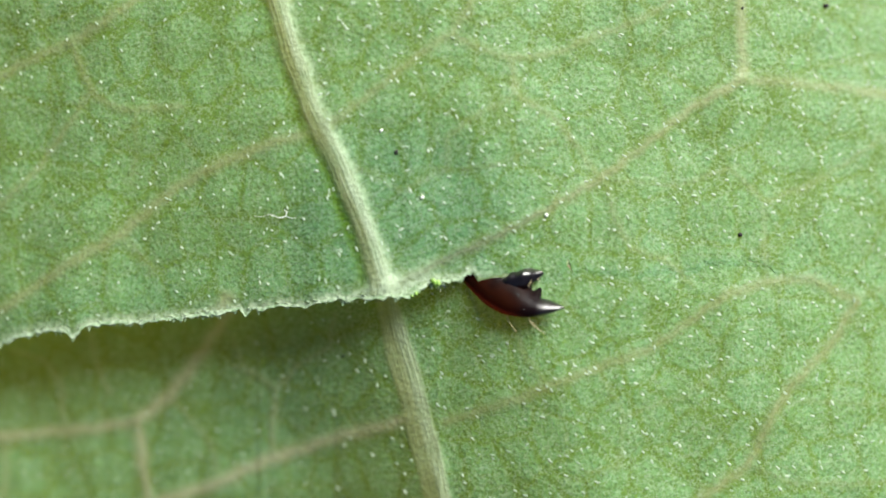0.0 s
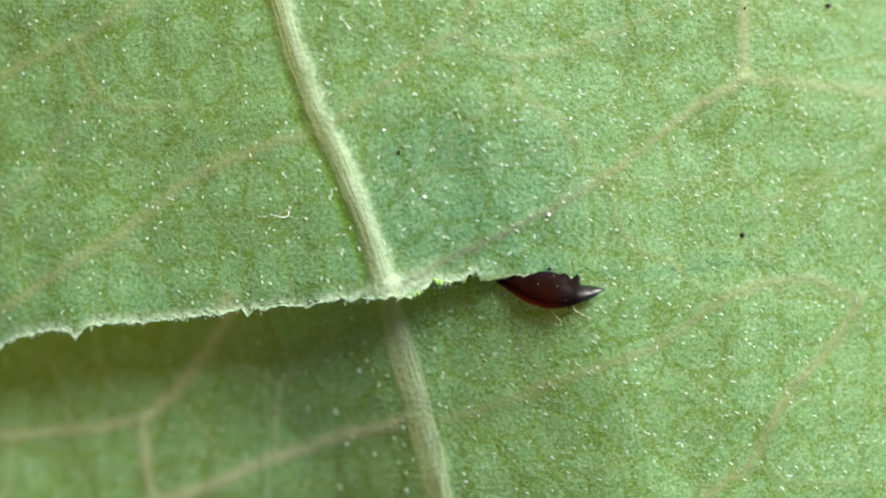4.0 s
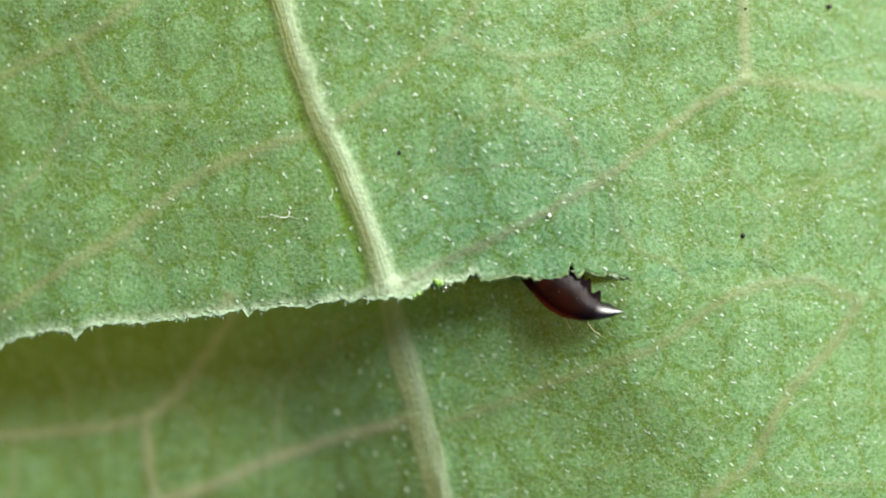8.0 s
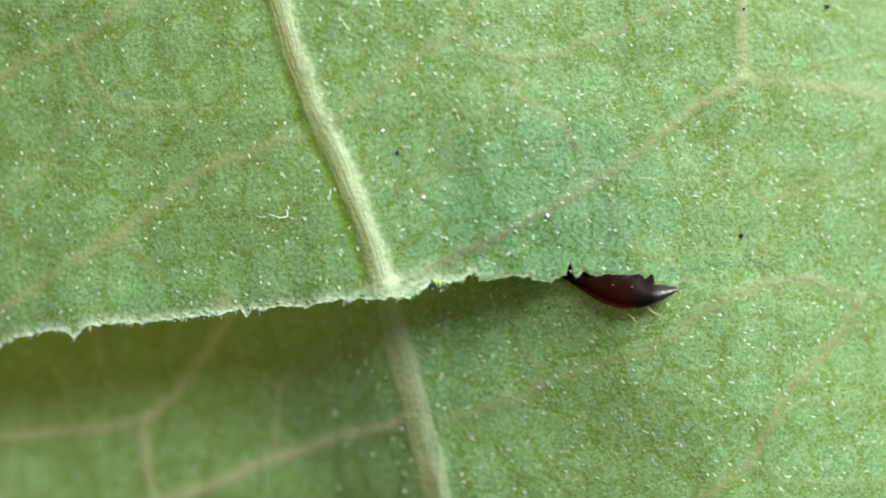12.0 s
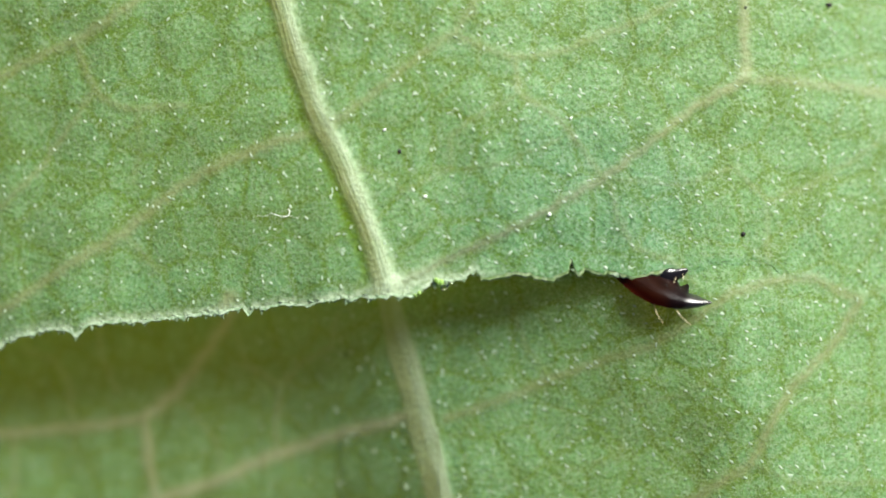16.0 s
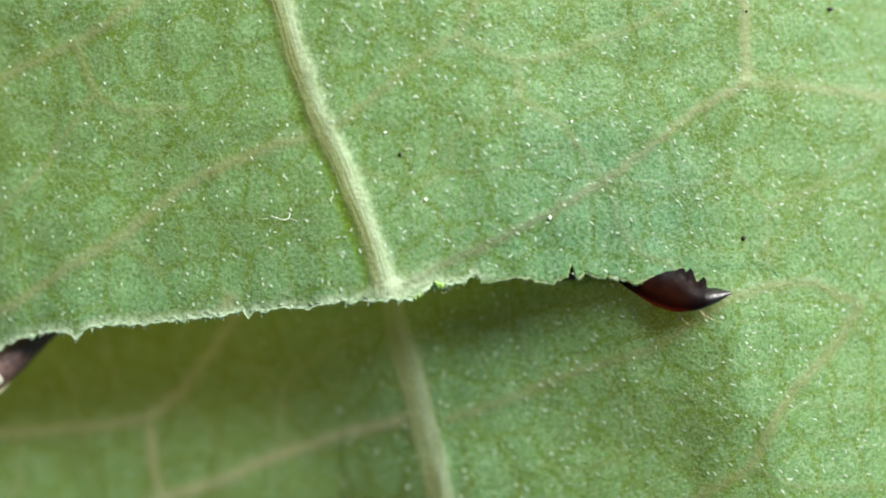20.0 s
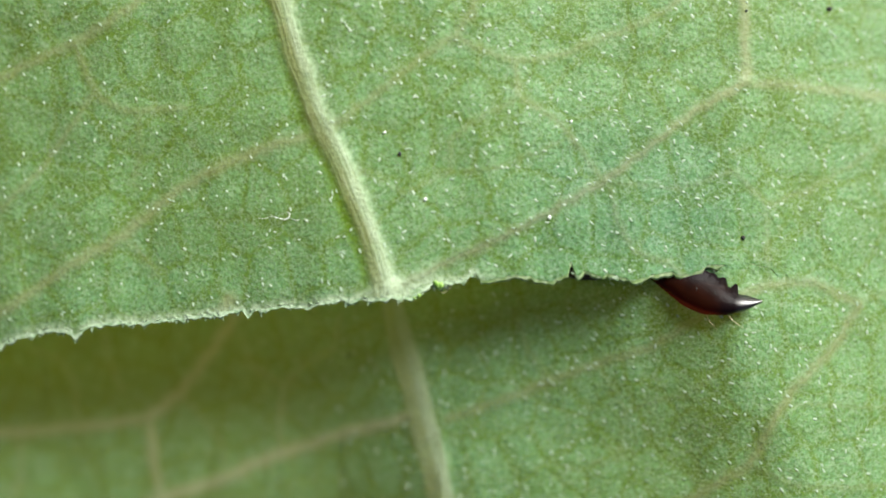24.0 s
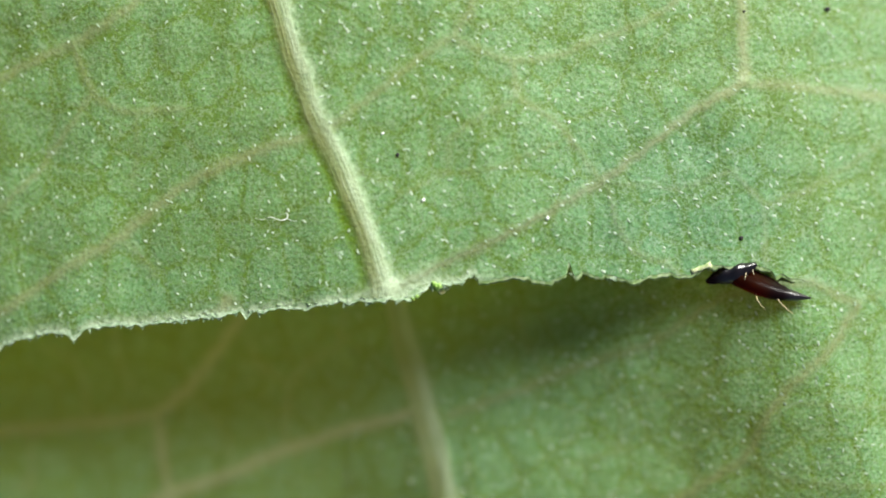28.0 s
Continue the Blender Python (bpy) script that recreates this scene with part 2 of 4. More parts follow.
# where the flap bends: narrow strips to the right of the midrib, wider ones beyond it
HINGE_X = [1450 - 21 * i for i in range(39)] + [652 - 84 * i for i in range(1, 10)]
NSTRIP = len(HINGE_X) - 1
LEAN = 0.38               # slant of the bends
TIP = [(0, 955), (2, 955), (3, 1000), (3.5, 1012), (5.5, 1095), (7.5, 1122), (8, 1142), (9, 1146), (11, 1152), (12.5, 1160), (14.5, 1190),
       (15, 1225), (16, 1248), (18, 1255), (19, 1256), (21.5, 1280), (23.5, 1310), (25, 1320), (26, 1340), (27, 1390), (28, 1440)]
SINK = [(0, 1.18), (0.5, 1.15), (1, 1.11), (1.5, 1.21), (2, 1.26), (2.5, 1.20), (3, 1.15), (3.5, 1.18), (5.5, 1.11), (6, 1.13),
        (6.5, 1.21), (7, 1.08), (7.5, 1.14), (8, 1.20), (9, 1.20), (9.5, 1.23), (10, 1.22), (10.5, 1.20), (11, 1.23), (11.5, 1.22),
        (12, 1.12), (12.5, 1.17), (14.5, 1.11), (15, 1.10), (15.5, 1.06), (16, 1.09), (16.5, 1.25), (17, 1.13), (17.5, 1.15), (18, 1.18),
        (18.5, 1.18), (19, 1.21), (19.5, 1.26), (20, 1.25), (20.5, 1.25), (21, 1.25), (21.5, 1.21), (23.5, 1.20), (24, 1.24), (24.5, 1.29),
        (25, 1.33), (25.5, 1.15), (26, 1.14), (26.5, 1.11), (27, 1.15), (27.5, 1.27), (28, 1.51)]
SLIDE = [(0, 6.7, -7.1), (0.5, 7.0, -7.3), (1, 6.2, -6.8), (1.5, 5.9, -7.2), (2, 4.8, -7.7), (2.5, 4.0, -7.0), (3, 3.5, -6.2), (3.5, 3.2, -4.9), (5.5, 2.0, -3.0),
         (6, 1.6, -3.8), (6.5, 0.7, -3.8), (7, 2.2, -1.5), (7.5, 1.4, -1.5), (8, -0.0, 0.0), (9, 0.5, 0.1), (9.5, 1.1, 0.9), (10, 1.1, 0.7), (10.5, 1.1, -0.0),
         (11, 0.8, 0.2), (11.5, 1.2, -0.0), (12, 1.7, 0.1), (12.5, 0.4, -2.4), (14.5, 1.2, -2.0), (15, 0.2, -0.3), (15.5, 0.6, -0.9), (16, -0.3, -3.1), (16.5, 0.2, -7.9),
         (17, 0.4, -3.9), (17.5, 0.6, -2.1), (18, 0.3, -1.4), (18.5, 1.2, -2.0), (19, 0.4, -1.8), (19.5, -1.1, -2.8), (20, -1.1, -2.7), (20.5, -1.1, -2.2), (21, -1.3, -0.8),
         (21.5, -0.8, -2.2), (23.5, -1.4, -2.0), (24, -1.1, -2.5), (24.5, -2.1, -2.8), (25, -1.9, -1.0), (25.5, 0.9, -0.6), (26, -0.3, 0.8), (26.5, 0.8, -0.9), (27, 1.7, -5.2),
         (27.5, -0.1, -7.1), (28, 0.6, -1.4)]
MM = 0.001 / K


def table(rows, t):
    return float(np.interp(t, [r[0] for r in rows], [r[1] for r in rows]))


def drop(x, t):
    """How far the cut flap hangs below the leaf at plan x, in plan units."""
    q = max(table(TIP, t) - 690.0 - 0.5 * ((x - 690.0) + math.hypot(x - 690.0, 90.0)), 0.0)
    side = max(800.0 - x, 0.0)
    sag = 0.15 * (1 - math.exp(-side * side / (side + 250.0) / 260.0))
    deep = table(SINK, t)
    q = q * q / (q + 190.0)
    return MM * (deep * 1.52 * (1 - math.exp(-q / 440.0)) + sag)


WAVES = [(RNG.uniform(0, 6.28), lam, RNG.uniform(0, 6.28), amp) for lam, amp in
         ((620, 4), (450, 3), (300, 1.8), (240, 1.5), (170, 1.0), (140, .8), (110, .6), (90, .45), (75, .3), (60, .25))]


def form(px, py):
    """The large form of the leaf: a ridge along the midrib, gentle waves."""
    z = np.zeros(px.shape)
    for a, lam, ph, amp in WAVES:
        z += amp * np.sin((px * math.cos(a) + py * math.sin(a)) * 2 * math.pi / lam + ph + 0.8 * np.sin(px / lam * 1.7 + py / lam))
    lean = px - np.interp(py, [-400, 530, 1400], [380, 690, 880])
    fall = np.minimum(np.abs(lean), 1500)
    # the old part of the flap curls down towards its lower side
    below = np.maximum(py - np.interp(px, CUT[:, 0], CUT[:, 1]) - 20, 0.0)
    z -= 0.17 * below * np.clip((770 - px) / 200, 0, 1) * (0.35 + 0.65 * np.clip((px - 50) / 400, 0, 1))
    return z - np.where(lean < 0, 0.10 * fall + 0.00008 * np.minimum(fall, 700) ** 2, -0.03 * fall + 0.00014 * np.minimum(fall, 1100) ** 2)


SLANT = math.hypot(1, LEAN)
HINGE_Y = [float(hang_y(x)) for x in HINGE_X]
ACROSS = [(x - LEAN * y) / SLANT for x, y in zip(HINGE_X, HINGE_Y)]
HINGE_Z = [float(form(np.array([x + 40.0]), np.array([y + 160.0]))[0]) for x, y in zip(HINGE_X, HINGE_Y)]
AXIS_TURN = pose(0, 0, 0, 0, 0, math.degrees(math.atan(LEAN)))


def flap_poses(t):
    """Where the strips of the flap are at time t: they hang from one another like a chain, each with a slanted hinge."""
    res, m, last = [], Matrix(), 0.0
    tip, slide = table(TIP, t), [float(np.interp(t, [r[0] for r in SLIDE], [r[k] for r in SLIDE])) for k in (1, 2)]
    for i in range(NSTRIP):
        width = (HINGE_X[i] - HINGE_X[i + 1]) / SLANT
        turn = math.asin(max(min((drop(HINGE_X[i + 1], t) - drop(HINGE_X[i], t)) / width, 0.9), -0.9))
        hinge = Vector(seen(HINGE_X[i], HINGE_Y[i], HINGE_Z[i]))
        m = (m @ Matrix.Translation(hinge) @ AXIS_TURN @ pose(0, 0, 0, 0, -math.degrees(turn - last), 0)
             @ AXIS_TURN.inverted() @ Matrix.Translation(-hinge))
        last = turn
        f = min(max((tip - HINGE_X[i + 1]) / 260.0, 0.0), 1.0)
        f = f * f * (3 - 2 * f) * K
        res.append(Matrix.Translation((slide[0] * f, -slide[1] * f, 0)) @ m)
    return res


def flat(points):
    """Points of the hanging flap as seen from above, laid back into the plane of the leaf."""
    poses = flap_poses(8.0)
    res = []
    for x, y in points:
        rx, ry = float(x), float(y)
        for _ in range(12):
            n = (rx - LEAN * ry) / SLANT
            i = min(max(sum(1 for a in ACROSS if a > n) - 1, 0), NSTRIP - 1)
            w = poses[i] @ Vector(seen(rx, ry, float(form(np.array([rx]), np.array([ry]))[0])))
            k = 0.020 / (0.020 - w.z) / K
            rx -= CX + w.x * k - x
            ry -= CY - w.y * k - y
        res.append((rx, ry))
    return res


RIB = [(405, -400), (474, -60), (493, 0), (523, 100), (555, 192), (580, 245), (608, 300), (627, 350), (646, 400), (664, 450), (678, 500)] + flat(
    [(690, 540), (705, 600), (719, 650), (733, 700), (746, 750), (758, 800), (773, 860), (798, 960)])
VEINS = []


def vein(half_width, strength, rise, course):
    VEINS.append((half_width, strength, rise, course))


vein(10, .85, 5, [(550, 240), (480, 253), (400, 288), (300, 343), (215, 415), (120, 473), (0, 550), (-120, 625), (-400, 760)])
vein(7, .35, 2, [(215, 422), (255, 452), (275, 480)])
vein(9, .75, 4, [(300, -40), (240, 0), (190, 35), (135, 75), (60, 105), (0, 135), (-120, 190)])
vein(7, .6, 3, [(135, 75), (150, 130), (180, 175), (220, 193), (330, 190)])
vein(7, .55, 3, [(165, 160), (135, 210), (100, 260), (70, 300), (0, 365)])
vein(6, .3, 1, [(240, 195), (250, 260), (240, 330)])
vein(8, .6, 4, [(592, 215), (680, 150), (760, 90), (805, 62), (835, 20), (850, -40)])
vein(7, .55, 3, [(805, 63), (860, 88), (912, 105), (1000, 92), (1090, 55), (1170, 20), (1250, -40)])
vein(6, .5, 2, [(912, 105), (915, 165), (985, 210), (1030, 265), (1065, 315)])
vein(8, .85, 6, [(690, 508), (760, 478), (830, 445), (900, 408), (975, 374), (1065, 318), (1150, 255), (1230, 195), (1320, 140)])
vein(10, .8, 3, [(1318, 140), (1320, 60), (1312, -40), (1300, -300)])
vein(9, .62, 3, [(1318, 142), (1420, 150), (1500, 158), (1620, 178), (1900, 230)])
vein(6, .4, 2, [(1075, 325), (1095, 390), (1120, 440), (1190, 465), (1230, 505)])
vein(6, .35, 2, [(795, 300), (802, 240), (860, 200), (915, 168)])
vein(6, .3, 1, [(1360, 498), (1358, 360), (1430, 335), (1568, 245)])
vein(5, .3, 1, [(1065, 318), (1200, 330), (1300, 300), (1358, 360)])
vein(5, .3, 1, [(820, 300), (900, 290), (985, 250)])
vein(5, .3, 1, [(640, 300), (720, 340), (800, 300)])
vein(11, 1.0, 4, flat([(440, 515), (410, 560), (370, 620), (310, 700), (258, 745)]))
vein(10, .95, 4, flat([(258, 745), (130, 762), (0, 772), (-100, 785)]))
vein(9, .95, 4, flat([(258, 745), (262, 820), (285, 920)]))
vein(11, 1.0, 5, flat([(240, 910), (320, 876), (400, 850), (500, 805), (600, 775), (722, 742)]))
vein(6, .45, 2, flat([(490, 800), (495, 690), (535, 648)]))
vein(6, .4, 2, flat([(172, 590), (185, 640), (205, 695)]))
vein(6, .3, 2, flat([(495, 690), (440, 650), (420, 600)]))
vein(9, .85, 3, flat([(790, 745), (920, 705)]) + [(970, 685), (1060, 655), (1150, 620), (1215, 578), (1290, 527), (1360, 499), (1440, 497), (1522, 535)])
vein(10, .95, 4, [(1522, 535), (1480, 610), (1400, 690), (1370, 740), (1330, 825), (1260, 870), (1190, 930)])
vein(7, .4, 2, [(905, 560), (930, 630), (970, 685)])
vein(6, .4, 2, [(1330, 825), (1400, 855), (1480, 860), (1620, 850)])
vein(5, .35, 1, [(1382, 715), (1470, 712), (1600, 722)])
vein(5, .3, 1, [(1060, 655), (1110, 740), (1100, 830), (1040, 840)])
vein(5, .3, 1, [(1110, 740), (1220, 700), (1290, 640)])
vein(6, .4, 2, [(1522, 535), (1600, 500), (1700, 490)])


vein(6, .4, 2, flat([(130, 752), (125, 690), (95, 640), (40, 622)]))
vein(6, .4, 2, flat([(20, 772), (26, 830), (20, 910)]))
vein(5, .4, 2, flat([(425, 650), (470, 668), (495, 690)]))
vein(5, .35, 2, flat([(600, 560), (590, 620), (535, 648)]))
vein(5, .3, 1, flat([(395, 850), (380, 780), (310, 700)]))
MAIN = [i for i, v in enumerate(VEINS) if v[3][0] == (690, 508)][0]


def distance(px, py, pts):
    """Distance to a course, with the side (signed) and the way along it."""
    best = np.full(px.shape, 1e9)
    side, along = np.zeros(px.shape), np.zeros(px.shape)
    run = 0.0
    for (ax, ay), (bx, by) in zip(pts, pts[1:]):
        dx, dy = bx - ax, by - ay
        ln = math.hypot(dx, dy)
        f = np.clip(((px - ax) * dx + (py - ay) * dy) / (ln * ln), 0, 1)
        ex, ey = px - ax - f * dx, py - ay - f * dy
        d = np.hypot(ex, ey)
        near = d < best
        best = np.where(near, d, best)
        side = np.where(near, np.sign(dx * ey - dy * ex) * d, side)
        along = np.where(near, run + f * ln, along)
        run += ln
    return best, side, along


def relief(px, py):
    """Height of the leaf and its marks: vein, which vein, midrib, across, along."""
    z = form(px, py)
    wob = 2.2 * np.sin(px / 21 + py / 33) + 1.5 * np.sin(px / 9.5 - py / 13)
    d, side, along = distance(px + 0.5 * wob, py, RIB)
    width = np.interp(py, [-100, 300, 500, 640], [17.5, 18.0, 19.5, 27.0])
    rib = np.clip((width + 3 - d) / 7.0, 0, 1)
    z = z + np.interp(py, [480, 640], [5.0, 3.6]) * np.clip(1 - (d / (width * 1.6)) ** 2, 0, 1) ** 1.5
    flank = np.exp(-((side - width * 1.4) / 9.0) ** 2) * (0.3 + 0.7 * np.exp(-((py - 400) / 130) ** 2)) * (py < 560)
    vein, which = np.zeros(px.shape), np.full(px.shape, -1)
    across, way = np.zeros(px.shape), np.zeros(px.shape)
    for i, (w, s, h, pts) in enumerate(VEINS):
        dv, sv, av = distance(px + wob, py + wob * 0.6, pts)
        m = np.exp(-(dv / (w * 1.05)) ** 2)
        which = np.where((s * m > vein) & (dv < w * 0.9), i, which)
        across, way = np.where(s * m > vein, sv, across), np.where(s * m > vein, av + 900 * i, way)
        vein = np.maximum(vein, s * m)
        z += 0.22 * h * m - 0.1 * h * np.exp(-((dv - 2.4 * w) / w) ** 2)
    return z, vein, which, rib, side, along, flank, across, way


def columns():
    fine = 1450 - 3.5 * np.arange(-52, 457)
    left = np.linspace(fine.min(), -900, 14)[1:]
    right = np.linspace(fine.max(), 3500, 34)[1:]
    return np.sort(np.concatenate([left, fine, right]))


def rows_at(x, way):
    """y of the grid rows in each column, from the cut outwards (way -1: towards the top of the plan)."""
    c = cut_y(x)
    span = np.sqrt(np.clip(1 - ((x - 1300) / 2260) ** 2, 0.01, 1))
    n = 140 if way < 0 else 104
    inner = np.linspace(0, 1, n + 1) ** 1.1
    edge = np.full(x.shape, -45.0 if way < 0 else 935.0)
    outer = np.linspace(0, 1, 14)[1:]
    far = edge + way * (30 + 1500 * span)
    a = c[:, None] + (edge - c)[:, None] * inner[None, :]
    b = edge[:, None] + (far - edge)[:, None] * outer[None, :]
    return np.concatenate([a, b], 1)


THICK = 13.0


class Sheet:
    """A stretch of leaf between columns x, on one side of the cut."""

    def __init__(self, x, way, tongue=0):
        self.way = way
        self.y = rows_at(x, way)
        self.x = np.repeat(x[:, None], self.y.shape[1], 1)
        if way > 0:
            self.x = self.x + LEAN * (self.y - hang_y(x)[:, None])
        lip = way > 0 and x.max() < 830
        if lip:
            self.y[:, 0] -= 42
        self.z, self.vein, self.which, self.rib, self.side, self.along, self.flank, self.across, self.run = relief(self.x, self.y)
        if way > 0:
            self.rib = self.rib * np.where(self.rib > 0.5, 1.0, 0.8)
        self.edge = np.abs(self.y - self.y[:, :1])
        slope_z = self.z.copy()
        e = 2.0
        zx = relief(self.x + e, self.y)[0] - slope_z
        zy = relief(self.x, self.y + e)[0] - slope_z
        if lip:
            self.z[:, 0] -= 15
        for k in range(tongue):
            self.z[k] -= 0.2 * (tongue - k)
        n = np.stack([-zx / e, zy / e, np.ones_like(zx)], -1)
        self.n = n / np.linalg.norm(n, axis=-1, keepdims=True)
        i, j = np.meshgrid(np.arange(self.x.shape[0] - 1), np.arange(self.x.shape[1] - 1), indexing="ij")
        w = self.x.shape[1]
        a = i * w + j
        quad = np.stack([a, a + w, a + w + 1, a + 1], -1)
        self.quads = quad.reshape(-1, 4)
        self.face_which = self.which[:-1, :-1].ravel()
        self.face_rib = self.rib[:-1, :-1].ravel()

    def points(self, dz=0.0):
        f = K * (1.0 - self.z * K / 0.020)
        return np.stack([(self.x - CX) * f, (CY - self.y) * f, (self.z + dz) * K], -1).reshape(-1, 3)


def build_mesh(name, verts, quads, material, parent, attrs=None, normals=None, label=""):
    used = np.unique(quads)
    back = np.zeros(len(verts), int)
    back[used] = np.arange(used.size)
    quads = back[quads]
    verts = verts[used]
    me = bpy.data.meshes.new(name)
    me.from_pydata(verts.tolist(), [], quads.tolist())
    for key, value in (attrs or {}).items():
        me.attributes.new(key, "FLOAT", "POINT").data.foreach_set("value", np.ascontiguousarray(value.ravel()[used], np.float32))
    me.shade_smooth()
    if normals is not None:
        me.normals_split_custom_set_from_vertices(normals.reshape(-1, 3)[used].tolist())
    me.materials.append(material)
    ob = new(name, me)
    ob.parent = parent
    return tagged(ob, label)


def up(quads, verts, sign=1):
    """Wind faces so that they point up (sign 1) or down."""
    a, b, c = (verts[quads[:, i]] for i in range(3))
    nz = (b[:, 0] - a[:, 0]) * (c[:, 1] - a[:, 1]) - (b[:, 1] - a[:, 1]) * (c[:, 0] - a[:, 0])
    q = quads.copy()
    bad = nz * sign < 0
    q[bad] = q[bad][:, ::-1]
    return q


def sheet_parts(sh, parent, base_name, torn_lit, under):
    """The faces of a sheet as blade, midrib and single side veins, with its underside and its cut wall."""
    verts = sh.points()
    quads = up(sh.quads, verts)
    attrs = {"vein": sh.vein, "rib": sh.rib, "ribu": sh.side * 0.42, "ribv": sh.along * 0.012, "torn_lit": torn_lit, "side": sh.flank,
             "veinu": sh.across * 0.35, "veinv": sh.run * 0.014, "olive": np.maximum((sh.which == MAIN) * np.clip((1230 - sh.x) / 300, 0, 1), 0.3 * (sh.way > 0) * np.clip((sh.x - 745) / 100, 0, 1)),
             "pale": np.where(sh.way > 0, np.clip((745 - sh.x) / 50, 0, 1), 0.18 + 0.3 * np.clip((sh.x - 1150) / 150, 0, 1)),
             "hang": np.full(sh.x.shape, 1.0 if sh.way > 0 else 0.0)}
    isrib = sh.face_rib > 0.5
    holder = None
    blade = ~isrib & (sh.face_which < 0)
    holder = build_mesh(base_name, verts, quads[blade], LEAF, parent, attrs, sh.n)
    if isrib.sum() > 20:
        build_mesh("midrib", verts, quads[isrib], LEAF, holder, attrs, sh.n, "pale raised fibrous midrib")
    for i in np.unique(sh.face_which):
        pick = (sh.face_which == i) & ~isrib
        if i >= 0 and pick.sum():
            build_mesh("side_vein", verts, quads[pick], LEAF, holder, attrs, sh.n)
    if under:
        step = np.r_[0:sh.x.shape[1]:3, sh.x.shape[1] - 1]
        low = sh.points(-THICK).reshape(*sh.x.shape, 3)[:, np.unique(step)]
        w = low.shape[1]
        i, j = np.meshgrid(np.arange(low.shape[0] - 1), np.arange(w - 1), indexing="ij")
        a = i * w + j
        lowv = low.reshape(-1, 3)
        q = up(np.stack([a, a + w, a + w + 1, a + 1], -1).reshape(-1, 4), lowv, -1)
        build_mesh("upper_skin", lowv, q, BACK, holder, label="smooth darker green skin of the far side")
        top = verts.reshape(*sh.x.shape, 3)[:, 0]
        m = len(top)
        wall = np.concatenate([top, low[:, 0]])
        k = np.arange(m - 1)
        build_mesh("cut_face", wall, np.stack([k, k + 1, k + 1 + m, k + m], -1), TISSUE, holder, label="pale freshly cut tissue")
    return holder


leaf = tagged(new("leaf"), "large light green leaf, underside up, half cut through", "leaf")
XS = columns()
upper = Sheet(XS, -1)
fade = np.clip((900 - upper.x) / 50, 0, 1)
# last term of the mask: painted highlight on the midrib's sunward right edge
blade = sheet_parts(upper, leaf, "blade", np.clip(np.exp(-(upper.edge / 11.0) ** 1.6) * 1.4 + 1.6 * np.exp(-(np.abs(upper.x - 708) / 52) ** 2 - (upper.edge / 36) ** 2), 0, 1) * fade + 0.5 * np.exp(-((-upper.side - 20) / 10) ** 2), True)
right = Sheet(XS[XS > 1449.9], 1)
lower_blade = sheet_parts(right, leaf, "lower_blade", np.zeros(right.x.shape), True)


segments = []
for s in range(NSTRIP):
    hi, lo = HINGE_X[s], HINGE_X[s + 1]
    if s == NSTRIP - 1:
        lo = -901
    tongue = 1 if s < NSTRIP - 1 else 0
    xs = XS[(XS < hi + 0.01) & (XS > lo - 0.01)]
    if tongue:
        xs = np.concatenate([[lo - 0.35], xs])
    sh = Sheet(xs, 1, tongue)
    seg = sheet_parts(sh, leaf, "flap_segment", np.zeros(sh.x.shape), True)
    seg["label"] = "hanging strip of the cut-off leaf flap"
    segments.append(seg)


# ---- hairs on the leaf: short pale glossy strokes ----
def hairs(holder, x0, x1, below, n, seed):
    rng = np.random.default_rng(seed)
    x = rng.uniform(x0, x1, n)
    y = np.where(below, rng.uniform(440, 935, n), rng.uniform(-45, 640, n))
    c = cut_y(x)
    keep = (y > c + 5) if below else (y < c - 7)
    keep &= (x > 560) | (rng.uniform(0, 1, n) < 0.55)
    if below:
        x = x + LEAN * (y - hang_y(x))
    x, y = x[keep], y[keep]
    z, vein, which, rib = relief(x, y)[:4]
    ok = rib < 0.2
    x, y, z = x[ok], y[ok], z[ok]
    verts, faces = [], []
    for px, py, pz in zip(x, y, z):
        a = rng.normal(0.6 if px > 700 else 1.05, 0.35) if rng.uniform() < 0.82 else rng.normal(-0.6, 0.7)
        big = 1.15 if px > 560 else 0.95
        ln, wd, hg = big * rng.uniform(2.8, 5.2), big * rng.uniform(1.2, 2.0), big * rng.uniform(0.5, 1.5)
        ca, sa = math.cos(a), math.sin(a)
        b = len(verts)
        for u, v, w in ((-ln, 0, 0), (-ln * .4, -wd, .2), (-ln * .4, wd, .2), (0, 0, hg), (ln * .5, -wd, .3), (ln * .5, wd, .3), (ln, 0, hg * .6)):
            verts.append(seen(px + u * ca - v * sa, py + u * sa + v * ca, pz + w + 0.3))
        for f in ((0, 1, 3), (0, 3, 2), (1, 4, 3), (2, 3, 5), (3, 4, 6), (3, 6, 5)):
            faces.append([b + i for i in f[::-1]])
    me = bpy.data.meshes.new("leaf_hairs")
    me.from_pydata(verts, [], faces)
    me.shade_smooth()
    me.materials.append(HAIR)
    ob = new("leaf_hairs", me)
    ob.parent = holder
    tagged(ob, "short pale glossy hairs", kind="stuff")


hairs(blade, -100, 1640, False, 1050, 11)
hairs(lower_blade, 1450, 1640, True, 66, 12)
for s, seg in enumerate(segments):
    wide = HINGE_X[s] - HINGE_X[s + 1]
    hairs(seg, HINGE_X[s + 1], HINGE_X[s], True, int(wide * 0.36 + 0.5), 20 + s)


def height(x, y):
    return float(relief(np.array([float(x)]), np.array([float(y)]))[0][0])


